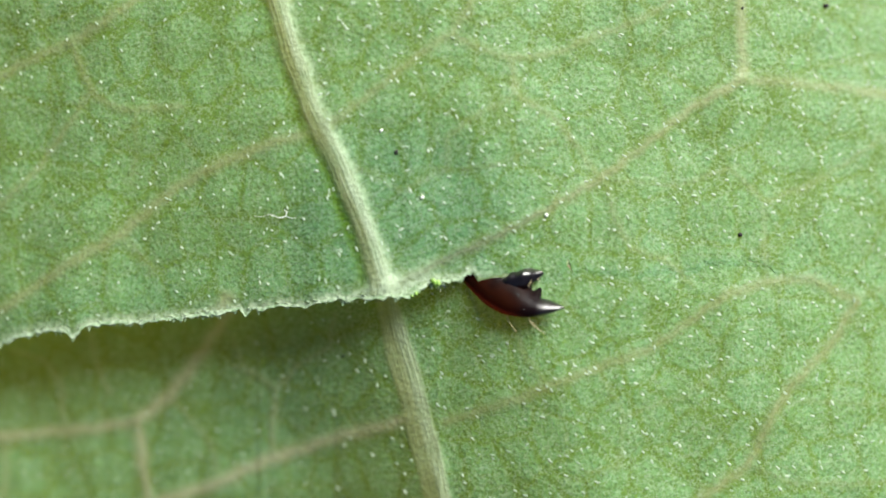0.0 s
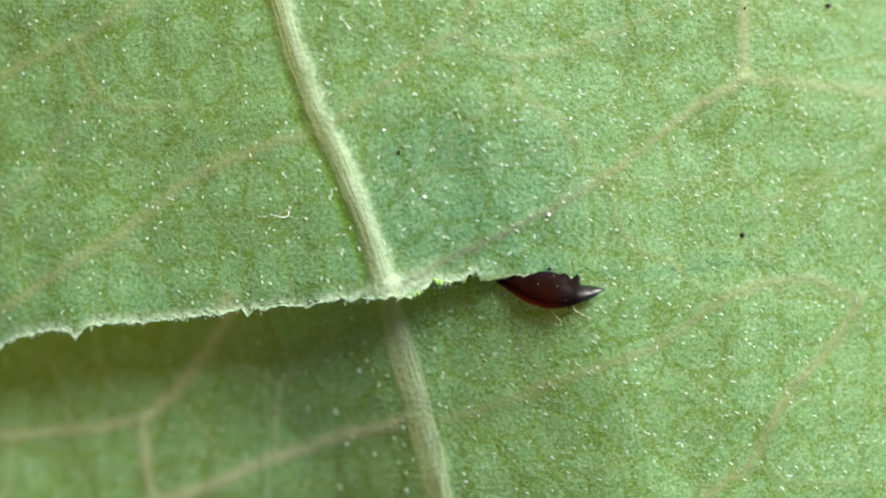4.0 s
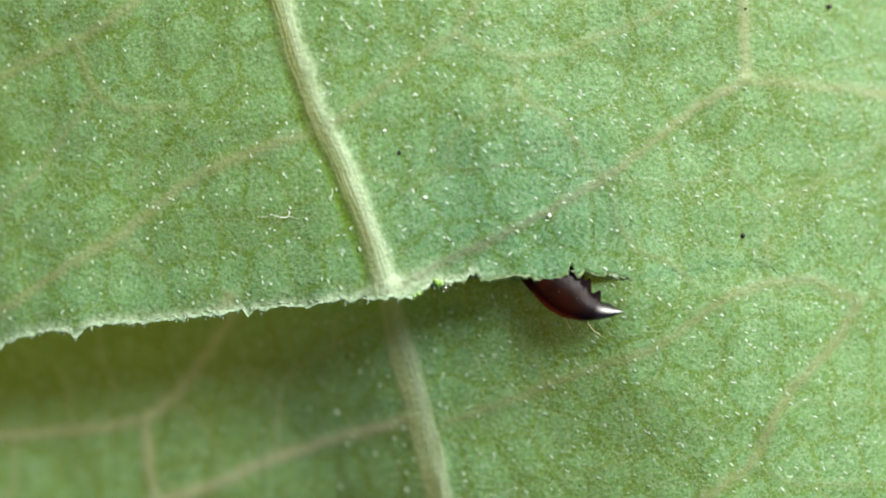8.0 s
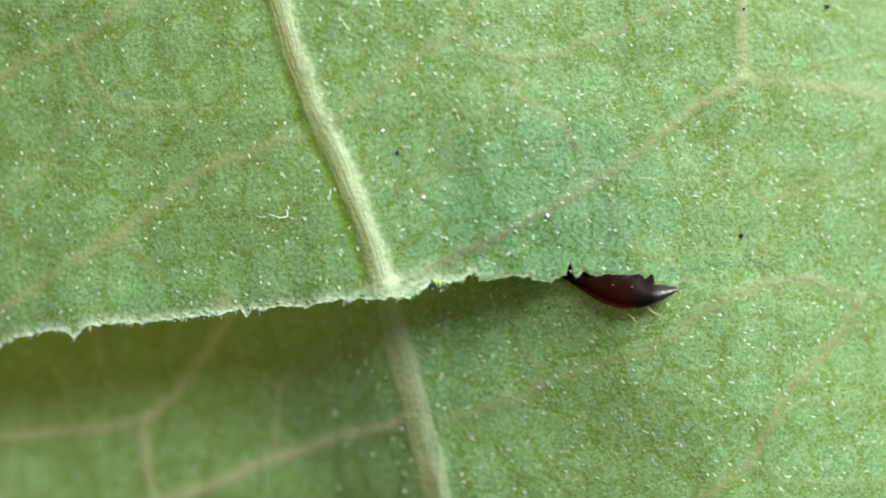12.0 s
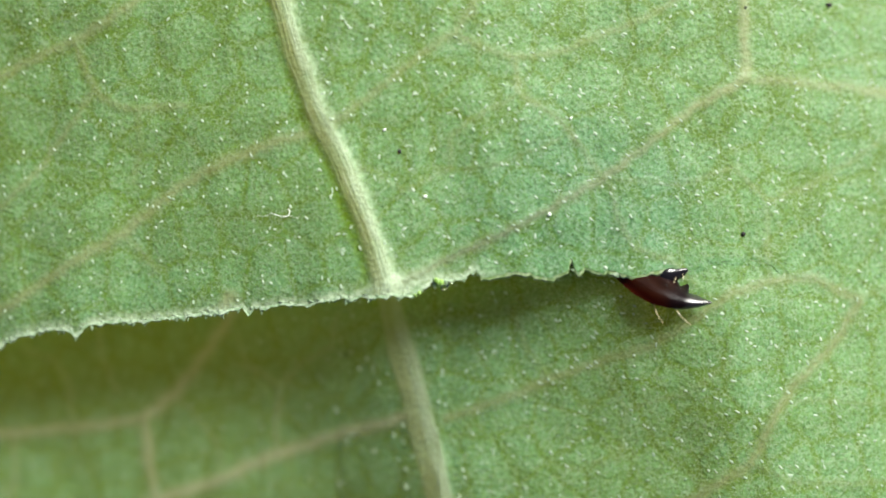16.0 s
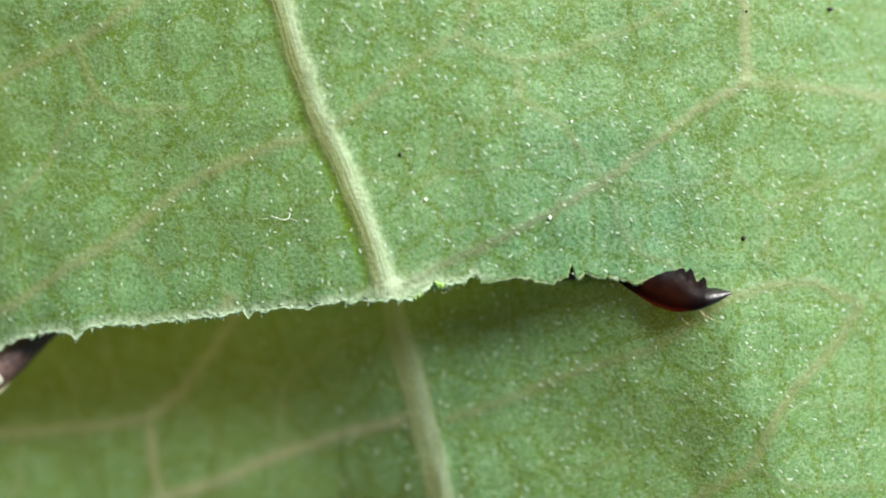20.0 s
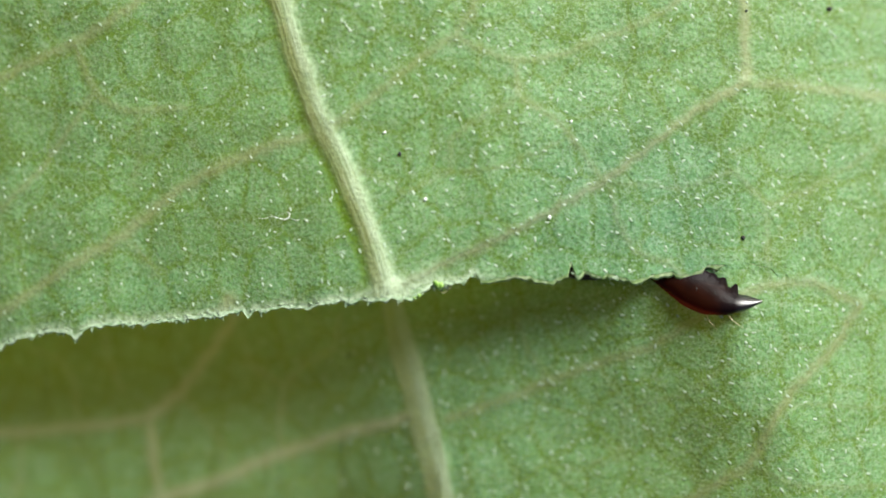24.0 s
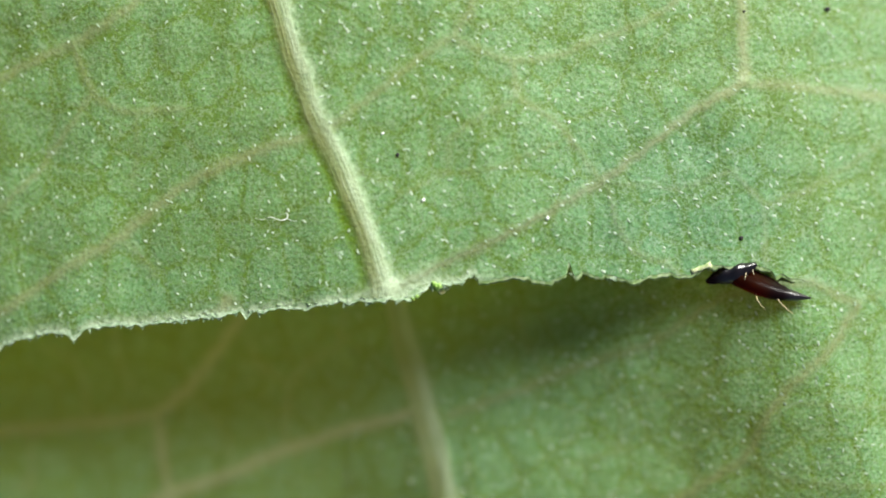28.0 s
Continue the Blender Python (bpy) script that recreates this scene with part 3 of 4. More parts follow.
# ---- torn shreds along the cut, tucked under the edge ----
def shred_mesh(seed):
    rng = random.Random(seed)
    bm = bmesh.new()
    n, m = 6, 3
    ph = rng.uniform(0, 6.28)
    grid = []
    for i in range(n + 1):
        u = i / n - 0.5
        reach = (0.55 + 0.35 * math.sin(ph + i * 1.25) + rng.uniform(-.15, .15)) * (0.25 if i in (0, n) else 1.0)
        grid.append([bm.verts.new(Vector((u * (1 - 0.15 * j / m) + rng.uniform(-.05, .05), -reach * j / m,
                                          -0.10 - 0.5 * (j / m) ** 1.5 + rng.uniform(-.25, .15))) * 10 * K) for j in range(m + 1)])
    for i in range(n):
        for j in range(m):
            bm.faces.new((grid[i][j], grid[i][j + 1], grid[i + 1][j + 1], grid[i + 1][j]))
    geom = bmesh.ops.extrude_face_region(bm, geom=bm.faces[:])
    for v in geom["geom"]:
        if isinstance(v, bmesh.types.BMVert):
            v.co.z -= 8 * K
    bmesh.ops.recalc_face_normals(bm, faces=bm.faces)
    me = bpy.data.meshes.new("torn_shred")
    bm.to_mesh(me)
    bm.free()
    me.shade_smooth()
    me.materials.append(TISSUE)
    return me


SHREDS = [shred_mesh(40 + i) for i in range(7)]


def shreds():
    rng = random.Random(3)
    x = -60.0
    while x < 1430:
        wd = rng.uniform(9, 22)
        ln = rng.choice([4, 5, 7, 9, 12]) * rng.uniform(0.8, 1.2)
        y = float(cut_y(np.array([x]))[0])
        z = float(relief(np.array([x]), np.array([y - 2]))[0][0])
        ob = new("torn_shred", rng.choice(SHREDS))
        ob.parent = blade
        lift = 1.2 if x < 835 else -1.0
        ob.location = seen(x, y - 3, z + lift)
        ob.scale = (wd / 10, ln / 10 * (1.25 if x < 835 else 0.9), 0.3)
        ob.rotation_euler = (0, 0, rng.uniform(-0.45, 0.45))
        x += wd * rng.uniform(0.5, 1.0)


shreds()


def rim():
    """A thin uneven border of torn tissue all along the cut, in short stretches."""
    rng = random.Random(17)
    x = -60.0
    while x < 1428:
        n = rng.randint(9, 17)
        xs = np.array([x + 3.0 * i for i in range(n + 1)])
        ys = cut_y(xs)
        zs = relief(xs, ys - 2)[0]
        ph = rng.uniform(0, 6)
        bm = bmesh.new()
        strips = []
        for i in range(n + 1):
            swell = 0.5 + 0.5 * noise.noise(Vector((xs[i] / 26.0, 3.3, 0)))
            w = (3.4 + 1.8 * math.sin(ph + i * 0.7) + rng.uniform(-0.8, 1.2)) * (0.4 if i in (0, n) else 1.0) * (0.5 + 2.0 * swell ** 2)
            if xs[i] > 835:
                w = max(3.0, 8.0 + 6.0 * noise.noise(Vector((xs[i] / 17.0, 8.1, 0))) + 4.0 * noise.noise(Vector((xs[i] / 6.0, 1.7, 0))))
            dx = rng.uniform(-0.8, 0.8)
            if xs[i] < 835:
                z0, z1, z2 = zs[i] + 0.2, zs[i] + 1.0, zs[i] + 1.3
            else:
                z0, z1, z2 = zs[i] - 0.6, min(zs[i], height(xs[i], ys[i] + w * 0.5)) - 1.0, min(zs[i], height(xs[i], ys[i] + w)) - 1.8
            strips.append([bm.verts.new(seen(xs[i], ys[i] - 2, z0)),
                           bm.verts.new(seen(xs[i] + dx * 0.5, ys[i] + w * 0.5, z1)),
                           bm.verts.new(seen(xs[i] + dx, ys[i] + w, z2)),
                           bm.verts.new(seen(xs[i] + dx * 0.5, ys[i] + w * 0.4, zs[i] - 6.0))])
        for p0, p1 in zip(strips, strips[1:]):
            for k in range(3):
                bm.faces.new((p0[k], p0[k + 1], p1[k + 1], p1[k]))
        part("torn_rim", bm, TISSUE if x < 835 else EDGE, blade)
        x += 3.0 * n


rim()
for x, y, wd, ln, turn in ((1102, 484, 46, 13, 0.3), (437, 546, 16, 16, 0.1), (132, 584, 24, 18, 0.0)):
    ob = new("torn_shred", SHREDS[int(x) % 7])
    ob.parent = blade
    ob.location = seen(x, y - 3, float(relief(np.array([x]), np.array([y - 2.0]))[0][0]) - 0.1)
    ob.scale = (wd / 10, ln / 10, 0.24)
    ob.rotation_euler = (0, 0, turn)


# a flake that comes loose while the ant bites there
def flake_mesh():
    rng = random.Random(9)
    bm = bmesh.new()
    rows = []
    for i in range(8):
        y, half = -5.5 * i, 6.0 - 0.3 * i + rng.uniform(-1.6, 1.6)
        rows.append([bm.verts.new((u * half * K, (y + rng.uniform(-1, 1)) * K, (1.5 * math.cos(u * 1.4) + 0.5 * math.sin(i * 1.3) - 0.1 * i) * K)) for u in (-1, -0.35, 0.35, 1)])
    for r0, r1 in zip(rows, rows[1:]):
        for k in range(3):
            bm.faces.new((r0[k], r1[k], r1[k + 1], r0[k + 1]))
    for v in bmesh.ops.extrude_face_region(bm, geom=bm.faces[:])["geom"]:
        if isinstance(v, bmesh.types.BMVert):
            v.co.z -= 2.2 * K
    bmesh.ops.recalc_face_normals(bm, faces=bm.faces)
    return bm


flake = part("torn_flake", flake_mesh(), FLAKE, blade, "loose pale flake of torn leaf tissue")


# ---- small things on the leaf ----
def tube(bm, pts, radii, sides=7, caps=True):
    rings = []
    for i, p in enumerate(pts):
        p = Vector(p)
        d = (Vector(pts[min(i + 1, len(pts) - 1)]) - Vector(pts[max(i - 1, 0)])).normalized()
        q = d.to_track_quat("Z", "Y")
        rings.append([bm.verts.new(p + q @ Vector((math.cos(a), math.sin(a), 0)) * radii[i])
                      for a in [2 * math.pi * k / sides for k in range(sides)]])
    for r0, r1 in zip(rings, rings[1:]):
        for k in range(sides):
            bm.faces.new((r0[k], r0[(k + 1) % sides], r1[(k + 1) % sides], r1[k]))
    if caps:
        bm.faces.new(rings[0][::-1])
        bm.faces.new(rings[-1])


def bumpy_lump(bm, r, seed, squash=(1, 1, 1)):
    bmesh.ops.create_icosphere(bm, subdivisions=2, radius=r)
    for v in bm.verts:
        n = noise.noise(v.co / r * 1.6 + Vector((seed, 0, 0)))
        v.co *= 1 + 0.35 * n
        v.co = Vector((v.co.x * squash[0], v.co.y * squash[1], v.co.z * squash[2]))


def lone(name, bm, material, label, category, where, group=""):
    me = bpy.data.meshes.new(name)
    bm.to_mesh(me)
    bm.free()
    me.shade_smooth()
    me.materials.append(material)
    ob = new(name, me)
    ob.location = where
    return tagged(ob, label, category, group)


for i, (x, y, r, sq) in enumerate(((707, 270, 3.6, (1, 1.2, .6)), (1467, 12, 5, (1.3, .8, .6)), (1315, 417, 4.6, (1, 1, .6)),
                                   (1320, 16, 2.6, (1, 1, .6)))):
    bm = bmesh.new()
    bumpy_lump(bm, r * K, i * 3.1, sq)
    spot = lone("dirt_speck", bm, DIRT, "tiny black speck of dirt on the leaf", "dirt speck", seen(x, y, height(x, y) + r * 0.3), "dirt specks")

bm = bmesh.new()
course = [(-26, 1), (-20, -2), (-12, 0), (-4, 3), (4, 4), (11, 1), (13, -6), (9, -10)]
tube(bm, [((x) * K, -y * K, (3 + 2 * math.sin(i)) * K) for i, (x, y) in enumerate(course)],
     [K * r for r in (0.3, 0.5, 0.6, 0.7, 0.9, 1.1, 1.0, 0.6)], 6)
for strand in (((9, -11), (18, -24), (21, -36), (17, -46)), ((-26, 1), (-36, 3), (-46, 1)), ((12, 1), (24, 6), (34, 3))):
    tube(bm, [(x * K, -y * K, 2.5 * K) for x, y in strand], [K * r for r in (0.4, 0.35, 0.3, 0.2)[:len(strand)]], 5)
lone("fibre", bm, FIBRE, "short curled white fibre lying on the leaf", "fibre", seen(500, 382, height(500, 382)))

def crumbs(name, material, label, rows):
    """A clot of small irregular lumps that stick to the cut."""
    for x, y, r, low, seed in rows:
        bm = bmesh.new()
        bumpy_lump(bm, r * K, seed, (1.2, 0.9, 0.8))
        bm.transform(pose(0, 0, 0, 0, 0, seed * 70))
        part(name, bm, material, blade, label).location = seen(x, y, height(x, y) - low)


crumbs("pulp_bead", PULP, "bright green bead of bruised tissue",
       ((772, 500, 6, -2, 4.4), (780, 503, 5.4, -1, 1.2), (776, 507, 4, 0, 5.1), (741, 521, 4, -1, 3.3), (734, 525, 3, 0, 7.4)))
crumbs("sap_drop", SAP, "clear drop of sap", ((786, 511, 6, -1, 0.4), (795, 506, 3.4, -1, 2.4)))

crumbs("hair_tuft", FIBRE, "bright tuft of pale hairs", ((972, 382, 3.6, 0, 1.4), (752, 350, 3.8, 0, 2.9), (680, 232, 3.2, 0, 5.5), (1010, 212, 2.8, 0, 0.7)))
bm = bmesh.new()
bumpy_lump(bm, 2.6 * K, 6.6, (1.3, 1, 0.6))
flap_speck = lone("dirt_speck", bm, DIRT, "tiny black speck of dirt on the hanging flap", "dirt speck", (0, 0, 0), "dirt specks")

# ---- the ant below the leaf ----
ant = tagged(new("leafcutter_ant"), "dark red-brown ant biting through the leaf from below", "ant")


def profile(rows, x):
    return float(np.interp(x, [r[0] for r in rows[::-1]], [r[1] for r in rows[::-1]]))


OUTER = [(0, 0), (-6, -8), (-16, -16), (-34, -28), (-63, -40), (-100, -45), (-135, -36), (-162, -20), (-200, 4), (-260, 30)]
CROWN = [(0, 0), (-44, 3), (-60, 12), (-80, 25), (-105, 42), (-128, 54), (-170, 52), (-260, 50)]
INNER = [(0, 0), (-5, 1), (-30, 5), (-45, 4), (-47, 20), (-51, 25), (-60, 15), (-66, 15), (-70, 34), (-76, 39), (-82, 30), (-85, 32),
         (-89, 47), (-94, 52), (-101, 44), (-112, 60), (-119, 64), (-128, 57), (-170, 54), (-260, 52)]
BODY = [(0, 1), (-12, 7), (-40, 14), (-80, 20), (-150, 22), (-260, 15)]


def mandible(flip):
    bm = bmesh.new()
    rings = []
    xs = [x for x in [-260 + 4.0 * i for i in range(64)] + [-3.0, -0.6] if flip > 0 or x > -100]
    side = 9
    for x in xs:
        yo, yi, h = (sum(profile(rows, x + d) for d in (-9, -6, -3, 0, 3, 6, 9)) / 7 for rows in (OUTER, INNER, BODY))
        yi = profile(INNER, x)
        if flip < 0:
            u = (x + 99) / 99
            f = min(1.0, max(u, 0.01) / 0.42) ** 0.8 * min(1.0, (1 - u) / 0.36 + 0.02) ** 0.75
            saw = 3.5 * max(0.0, math.sin(x * 0.42)) * (1 if -52 < x < -6 else 0)
            yo, yi, h = -19 * f - 2, 17 * f + saw + 1, 17 * f + 1
        ring = []
        for half in (1, -1):
            for i in range(side):
                s = i / (side - 1)
                s = s if half > 0 else 1 - s
                if half < 0 and i in (0, side - 1):
                    continue
                ys = profile(CROWN, x) * (yi / max(profile(INNER, x), 0.01)) if flip > 0 else yi - saw
                y = yo + ((yi if s > 0.95 else ys) - yo) * s
                zz = half * h * min(1.0, 1.55 * s ** 0.42 * (1 - s) ** 0.75)
                if flip < 0:
                    zz = half * h * (min(s / 0.55, (1 - s) / 0.45) ** 0.8 + 0.10 * math.sin(x * 0.23 + 7 * s))
                ring.append(bm.verts.new((x * K, flip * y * K, zz * K)))
        rings.append(ring)
    n = len(rings[0])
    for r0, r1 in zip(rings, rings[1:]):
        for k in range(n):
            bm.faces.new((r0[k], r0[(k + 1) % n], r1[(k + 1) % n], r1[k]))
    bm.faces.new(rings[0])
    bm.faces.new(rings[-1][::-1])
    bmesh.ops.recalc_face_normals(bm, faces=bm.faces)
    ob = part("mandible", bm, CHITIN if flip > 0 else CHITIN_DARK, ant, "toothed dark red-brown mandible, blackish at the tip")
    hair = [((-96, -36, -6), (-93, -49, -14), (-70, -62, -20)), ((-58, -32, -4), (-50, -47, -9), (-19, -53, -15))]
    if flip < 0:
        hair = [((-24, 10, 6), (-26, 17, 10), (-32, 25, 8)), ((-12, 8, 4), (-10, 13, 6), (-13, 19, 5))]
    for pts in hair:
        bm = bmesh.new()
        a, b, c = (Vector((p[0], flip * p[1], p[2])) * K for p in pts)
        ps = [a * (1 - t) ** 2 + b * 2 * t * (1 - t) + c * t * t for t in (0, .25, .5, .75, 1)]
        tube(bm, ps, [K * r * (1.0 if flip > 0 else 0.7) for r in (0.85, 0.75, 0.6, 0.42, 0.2)], 6)
        part("bristle", bm, BRISTLE, ob, "pale yellow bristle")
    # tiny pale beads that stand in for glints of light along the outer half
    rng = random.Random(8)
    for x, y in () if flip < 0 else ((-66, -31), (-118, -5), (-128, -24), (-92, 14), (-60, 2), (-148, 6), (-84, -6)):
        bm = bmesh.new()
        bumpy_lump(bm, rng.uniform(0.25, 0.5) * K, x, (1.6, 0.9, 0.6))
        h = profile(BODY, x)
        s = (y - profile(OUTER, x)) / (profile(INNER, x) - profile(OUTER, x))
        glint_ob = part("glint_bead", bm, FIBRE, ob, "pale bead standing in for a glint")
        glint_ob.location = (x * K, flip * y * K, h * min(1.0, 1.55 * max(s, .02) ** 0.42 * (1 - s) ** 0.75) * K)
    return ob


near_jaw = mandible(1)
far_jaw = mandible(-1)

bm = bmesh.new()
bmesh.ops.create_uvsphere(bm, u_segments=32, v_segments=20, radius=1.0)
for v in bm.verts:
    x, y, z = v.co
    lobe = 1 + 0.10 * max(-x, 0) * abs(y)
    v.co = Vector((x * 215 * K, y * 145 * lobe * K * (1 - 0.12 * x), z * 46 * K))
part("head", bm, HEADMAT, ant, "dark brown head").location = (-45 * K, 0, 0)



def rounded(name, sx, sy, sz, where, turn=0.0):
    bm = bmesh.new()
    bmesh.ops.create_uvsphere(bm, u_segments=24, v_segments=16, radius=1.0)
    for v in bm.verts:
        n = 1 + 0.05 * noise.noise(v.co * 2.3 + Vector((sx, 0, 0)))
        v.co = Vector((v.co.x * sx * n, v.co.y * sy * n, v.co.z * sz * n)) * K
    ob = part(name, bm, HEADMAT, ant)
    ob.location = [c * K for c in where]
    ob.rotation_euler = (0, 0, turn)
    return ob


# the rest of the body hangs below the leaf, out of sight
rounded("thorax", 175, 125, 62, (-115, -190, -175), 0.4)
rounded("petiole", 55, 50, 40, (-215, -290, -250), 0.4)
rounded("gaster", 190, 160, 110, (-330, -380, -330), 0.4)
for side in (-1, 1):
    for k, (y, reach) in enumerate(((-200, 330), (-280, 380), (-370, 420))):
        bm = bmesh.new()
        knee = (side * reach * 0.55, y + 40 - 60 * k, -264)
        foot = (side * reach, y - 20 - 150 * k, -584)
        tube(bm, [Vector(q) * K for q in ((-30 + side * 60, y, -264), knee, ((knee[0] + foot[0]) / 2, (knee[1] + foot[1]) / 2, -434), foot)],
             [K * r for r in (22, 18, 14, 7)], 10)
        part("leg", bm, HEADMAT, ant)

# antenna: an orange-tipped club of three joints on a thin stalk
antenna = new("antenna")
antenna.parent = ant
tagged(antenna, "brown segmented antenna with an orange tip")
for x0, x1, r0, r1, rt in ((-105, 0, 29, 30, 4), (-165, -103, 27.5, 29, 29), (-255, -163, 22, 22, 27.5)):
    bm = bmesh.new()
    m = 9
    pts, rad = [], []
    for i in range(m):
        f = i / (m - 1)
        pts.append(((x0 + (x1 - x0) * f) * K, 0, 0))
        if rt < 10:
            r = r0 * max(1 - f ** 1.45, 0.002) ** 0.9
        else:
            r = r0 + (rt - r0) * f + 0.6 * math.sin(math.pi * f)
        rad.append(max(r, 0.4) * K)
    tube(bm, pts, rad, 18, False)
    part("antenna_joint", bm, ANTENNA, antenna)
bm = bmesh.new()
tube(bm, [(-480 * K, 0, -10 * K), (-360 * K, 0, -2 * K), (-250 * K, 0, 0)], [10 * K, 10 * K, 13 * K], 12)
part("antenna_stalk", bm, ANTENNA, antenna)
bm = bmesh.new()
tube(bm, [(x * K, r * K, -4 * K) for x, r in ((-170, 14), (-120, 25), (-80, 27.5), (-45, 20), (-18, 11), (0, 2))], [K * r for r in (1.5, 3, 4, 4, 3.5, 2)], 8)
part("antenna_fringe", bm, PALE, antenna, "pale yellowish fringe of fine hairs")

bm = bmesh.new()
RNG3 = random.Random(31)
for i in range(170):
    x, y = RNG3.gauss(-122, 30), RNG3.gauss(9, 6)
    if not -190 < x < -45 or abs(y) > 20:
        continue
    r = 28 - 0.1 * abs(x + 90)
    top = math.sqrt(max(r * r - y * y, 1))
    tube(bm, [((x + d) * K, (y + 0.12 * d) * K, (top + h) * K) for d, h in ((0, -1), (9, 1.6), (20, 1.0))], [0.75 * K, 0.65 * K, 0.25 * K], 4)
part("antenna_hairs", bm, FIBRE, antenna, "patch of fine white hairs")

# ---- ground far below: unseen, added to bounce light up through the leaf ----
bm = bmesh.new()
bmesh.ops.create_grid(bm, x_segments=60, y_segments=60, size=3.0)
for v in bm.verts:
    v.co.z = -0.080 + 0.010 * noise.noise(v.co * 9)
me = bpy.data.meshes.new("ground")
bm.to_mesh(me)
bm.free()
me.materials.append(GROUND)
tagged(new("ground", me), "unseen pale ground sheet, added to bounce light up through the leaf", "ground", kind="structure")

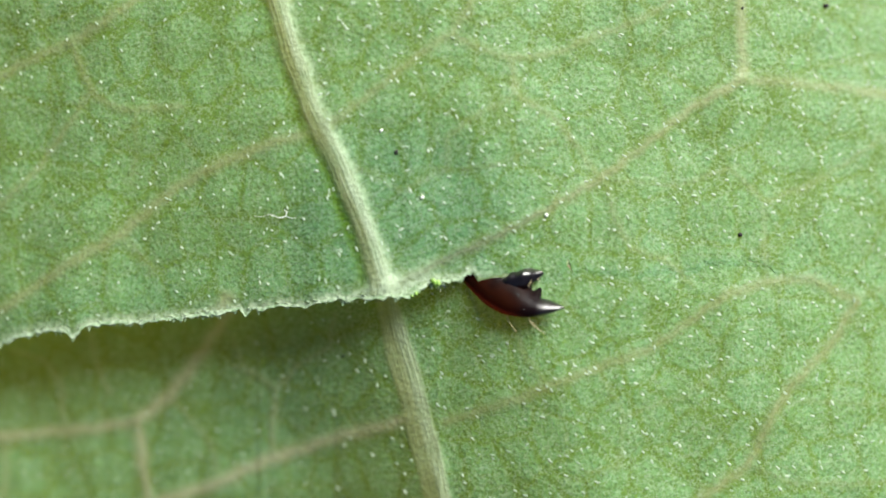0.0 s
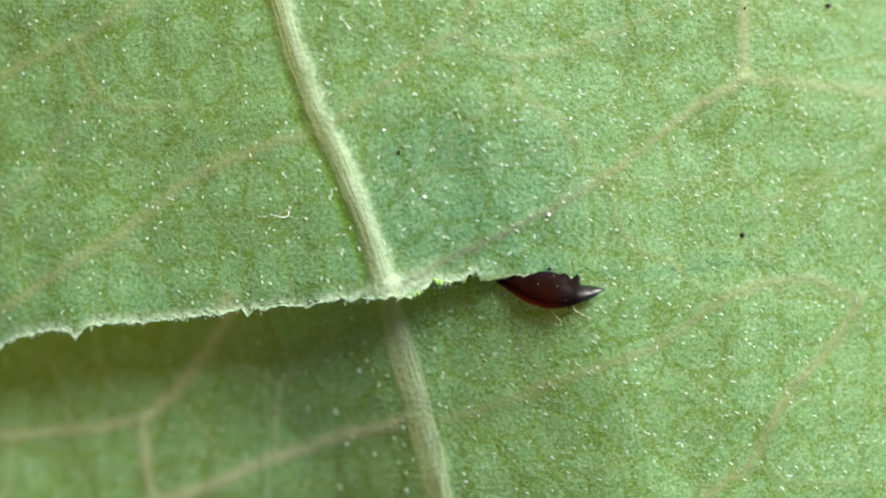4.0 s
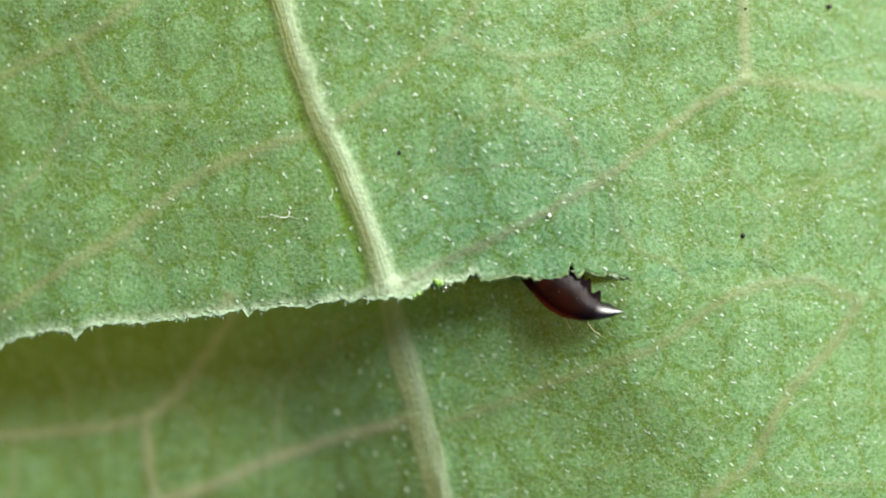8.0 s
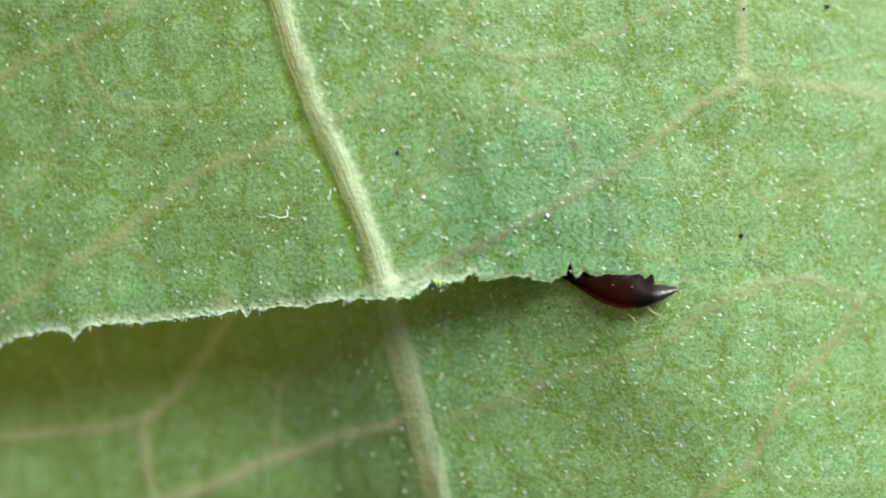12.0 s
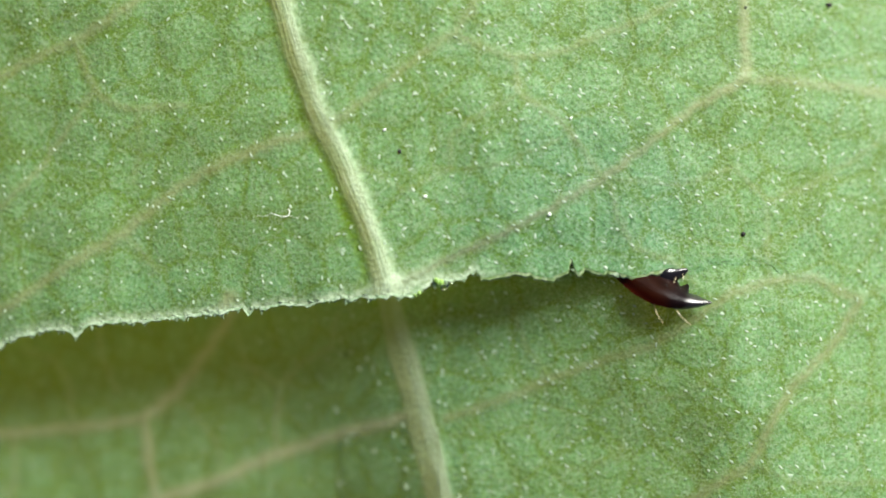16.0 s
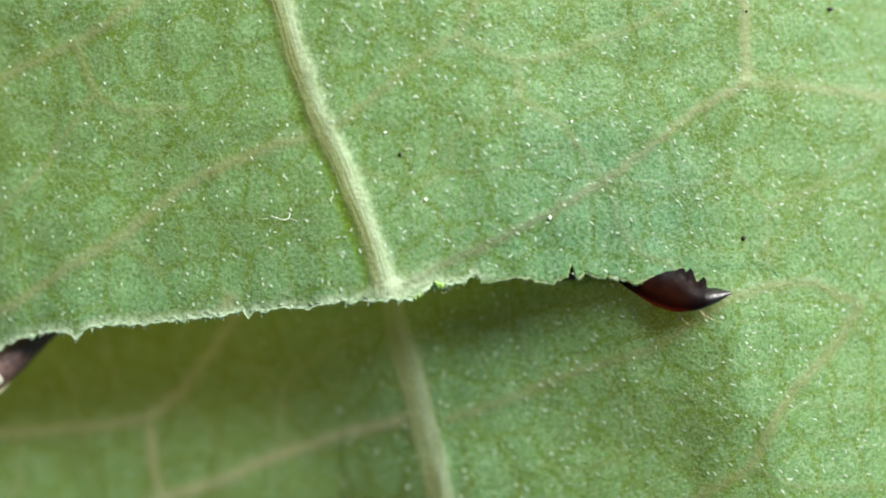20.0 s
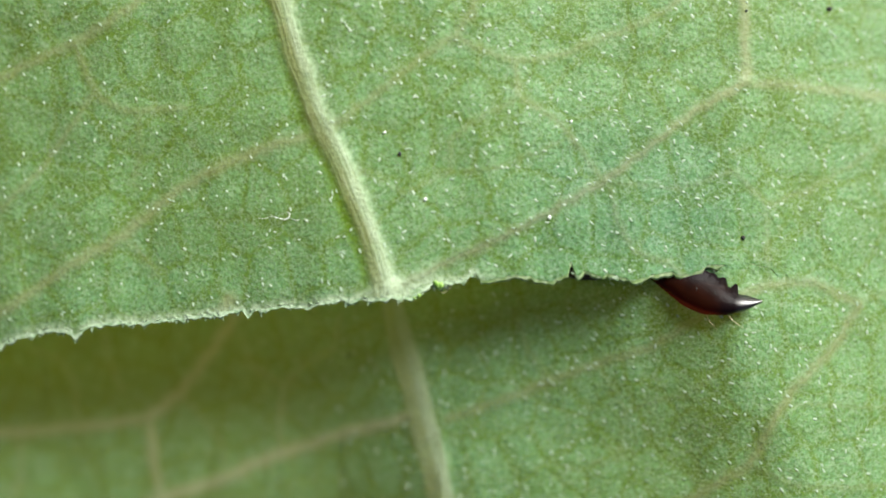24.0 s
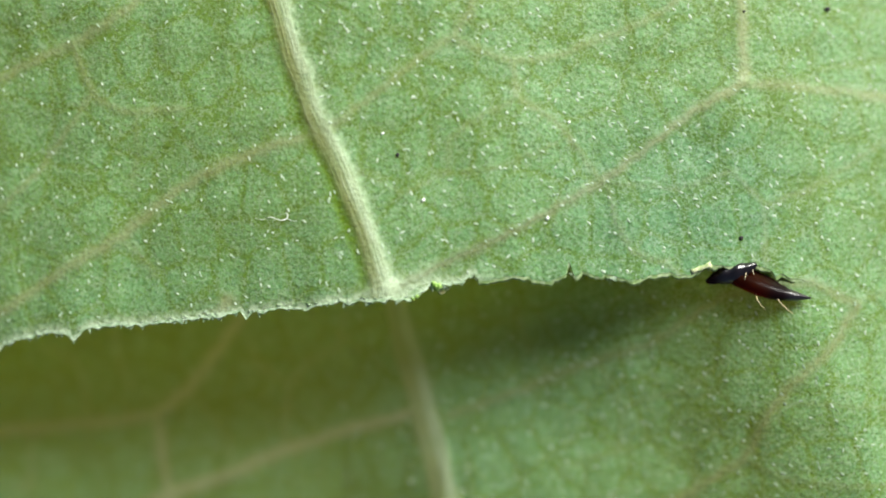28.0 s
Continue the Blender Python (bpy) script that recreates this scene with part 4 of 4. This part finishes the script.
def motions():
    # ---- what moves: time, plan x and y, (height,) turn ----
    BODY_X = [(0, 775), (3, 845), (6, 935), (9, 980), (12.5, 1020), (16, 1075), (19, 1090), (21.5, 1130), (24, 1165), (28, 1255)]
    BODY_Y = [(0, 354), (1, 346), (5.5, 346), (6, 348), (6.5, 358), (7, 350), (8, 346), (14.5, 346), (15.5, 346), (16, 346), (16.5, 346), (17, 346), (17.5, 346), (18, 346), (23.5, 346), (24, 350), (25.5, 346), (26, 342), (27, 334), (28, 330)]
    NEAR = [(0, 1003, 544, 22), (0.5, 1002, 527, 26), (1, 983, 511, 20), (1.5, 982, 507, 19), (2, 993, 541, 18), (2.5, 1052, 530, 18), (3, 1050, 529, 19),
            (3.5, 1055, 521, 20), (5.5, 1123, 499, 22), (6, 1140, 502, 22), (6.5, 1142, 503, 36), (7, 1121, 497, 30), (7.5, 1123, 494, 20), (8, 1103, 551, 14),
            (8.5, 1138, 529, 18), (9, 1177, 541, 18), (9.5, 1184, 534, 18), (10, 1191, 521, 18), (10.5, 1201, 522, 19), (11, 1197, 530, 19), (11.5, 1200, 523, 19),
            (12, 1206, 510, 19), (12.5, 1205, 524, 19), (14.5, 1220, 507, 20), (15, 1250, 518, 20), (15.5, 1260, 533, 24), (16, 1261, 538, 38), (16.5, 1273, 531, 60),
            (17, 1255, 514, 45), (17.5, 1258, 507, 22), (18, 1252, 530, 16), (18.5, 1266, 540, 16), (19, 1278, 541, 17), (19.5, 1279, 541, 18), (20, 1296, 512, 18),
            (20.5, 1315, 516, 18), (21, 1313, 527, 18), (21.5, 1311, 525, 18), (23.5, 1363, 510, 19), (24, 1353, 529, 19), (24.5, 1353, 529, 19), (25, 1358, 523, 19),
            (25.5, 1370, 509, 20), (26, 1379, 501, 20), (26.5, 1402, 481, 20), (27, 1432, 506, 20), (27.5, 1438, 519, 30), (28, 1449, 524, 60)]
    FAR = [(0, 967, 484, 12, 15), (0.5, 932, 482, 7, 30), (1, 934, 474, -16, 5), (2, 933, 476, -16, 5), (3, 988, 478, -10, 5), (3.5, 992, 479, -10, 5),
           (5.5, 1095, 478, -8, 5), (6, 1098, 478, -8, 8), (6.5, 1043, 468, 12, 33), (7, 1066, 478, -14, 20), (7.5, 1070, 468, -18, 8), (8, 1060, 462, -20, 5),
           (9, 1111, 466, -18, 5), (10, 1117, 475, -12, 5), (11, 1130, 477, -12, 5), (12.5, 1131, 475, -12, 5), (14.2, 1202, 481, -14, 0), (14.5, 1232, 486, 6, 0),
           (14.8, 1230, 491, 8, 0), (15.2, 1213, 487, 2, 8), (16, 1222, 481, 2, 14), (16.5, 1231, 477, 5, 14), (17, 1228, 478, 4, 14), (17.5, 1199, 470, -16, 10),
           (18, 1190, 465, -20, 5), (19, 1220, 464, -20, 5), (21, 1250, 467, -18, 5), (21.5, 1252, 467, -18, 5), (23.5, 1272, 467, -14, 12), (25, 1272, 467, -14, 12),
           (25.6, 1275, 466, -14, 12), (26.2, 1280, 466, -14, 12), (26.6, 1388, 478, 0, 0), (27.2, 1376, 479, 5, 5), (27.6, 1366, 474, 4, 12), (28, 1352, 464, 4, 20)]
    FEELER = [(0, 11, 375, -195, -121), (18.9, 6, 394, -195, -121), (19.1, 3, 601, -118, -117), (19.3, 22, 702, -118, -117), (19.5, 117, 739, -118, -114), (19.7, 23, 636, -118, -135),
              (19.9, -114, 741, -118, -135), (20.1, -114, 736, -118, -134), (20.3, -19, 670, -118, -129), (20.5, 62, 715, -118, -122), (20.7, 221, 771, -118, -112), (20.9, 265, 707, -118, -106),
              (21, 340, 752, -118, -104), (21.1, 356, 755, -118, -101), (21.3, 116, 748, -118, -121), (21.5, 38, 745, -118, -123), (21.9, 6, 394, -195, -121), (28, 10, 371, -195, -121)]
    times = [0.5 * i for i in range(57)]
    chain = [flap_poses(t) for t in times]
    for s, seg in enumerate(segments):
        walk(seg, [(t, poses[s]) for t, poses in zip(times, chain)])
    sx, sy = flat([(613, 632)])[0]
    strip = sum(1 for a in ACROSS if a > (sx - LEAN * sy) / SLANT) - 1
    walk(flap_speck, [(t, poses[strip] @ Matrix.Translation(seen(sx, sy, height(sx, sy) + 1.0))) for t, poses in zip(times, chain)])
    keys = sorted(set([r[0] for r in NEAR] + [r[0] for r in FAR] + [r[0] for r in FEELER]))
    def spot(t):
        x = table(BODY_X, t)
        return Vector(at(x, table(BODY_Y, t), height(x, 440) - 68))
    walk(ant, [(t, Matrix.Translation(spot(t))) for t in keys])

    def along(rows, thing, turn):
        cols = list(zip(*rows))
        out = []
        for t in keys:
            vals = [float(np.interp(t, cols[0], c)) for c in cols[1:]]
            out.append((t, Matrix.Translation(-spot(t)) @ turn(*vals)))
        walk(thing, out)

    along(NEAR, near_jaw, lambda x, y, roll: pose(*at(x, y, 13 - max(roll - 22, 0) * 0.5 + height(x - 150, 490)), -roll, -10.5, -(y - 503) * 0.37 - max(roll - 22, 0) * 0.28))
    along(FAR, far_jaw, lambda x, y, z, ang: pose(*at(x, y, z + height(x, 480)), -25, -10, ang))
    walk(flake, [(t, pose(*at(x, y, z + height(x, y)), tilt, 0, turn)) for t, x, y, z, tilt, turn in
                 ((0, 1322, 458, -9, 0, 80), (25.5, 1322, 458, -9, 0, 80), (26, 1316, 458, -6, 0, 70), (26.5, 1300, 458, 2, 0, 45),
                  (27, 1283, 457, 5, 0, 4), (27.5, 1276, 460, 5, 0, -25), (28, 1268, 464, 4, 0, -70))])
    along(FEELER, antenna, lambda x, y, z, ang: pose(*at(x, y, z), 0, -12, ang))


motions()
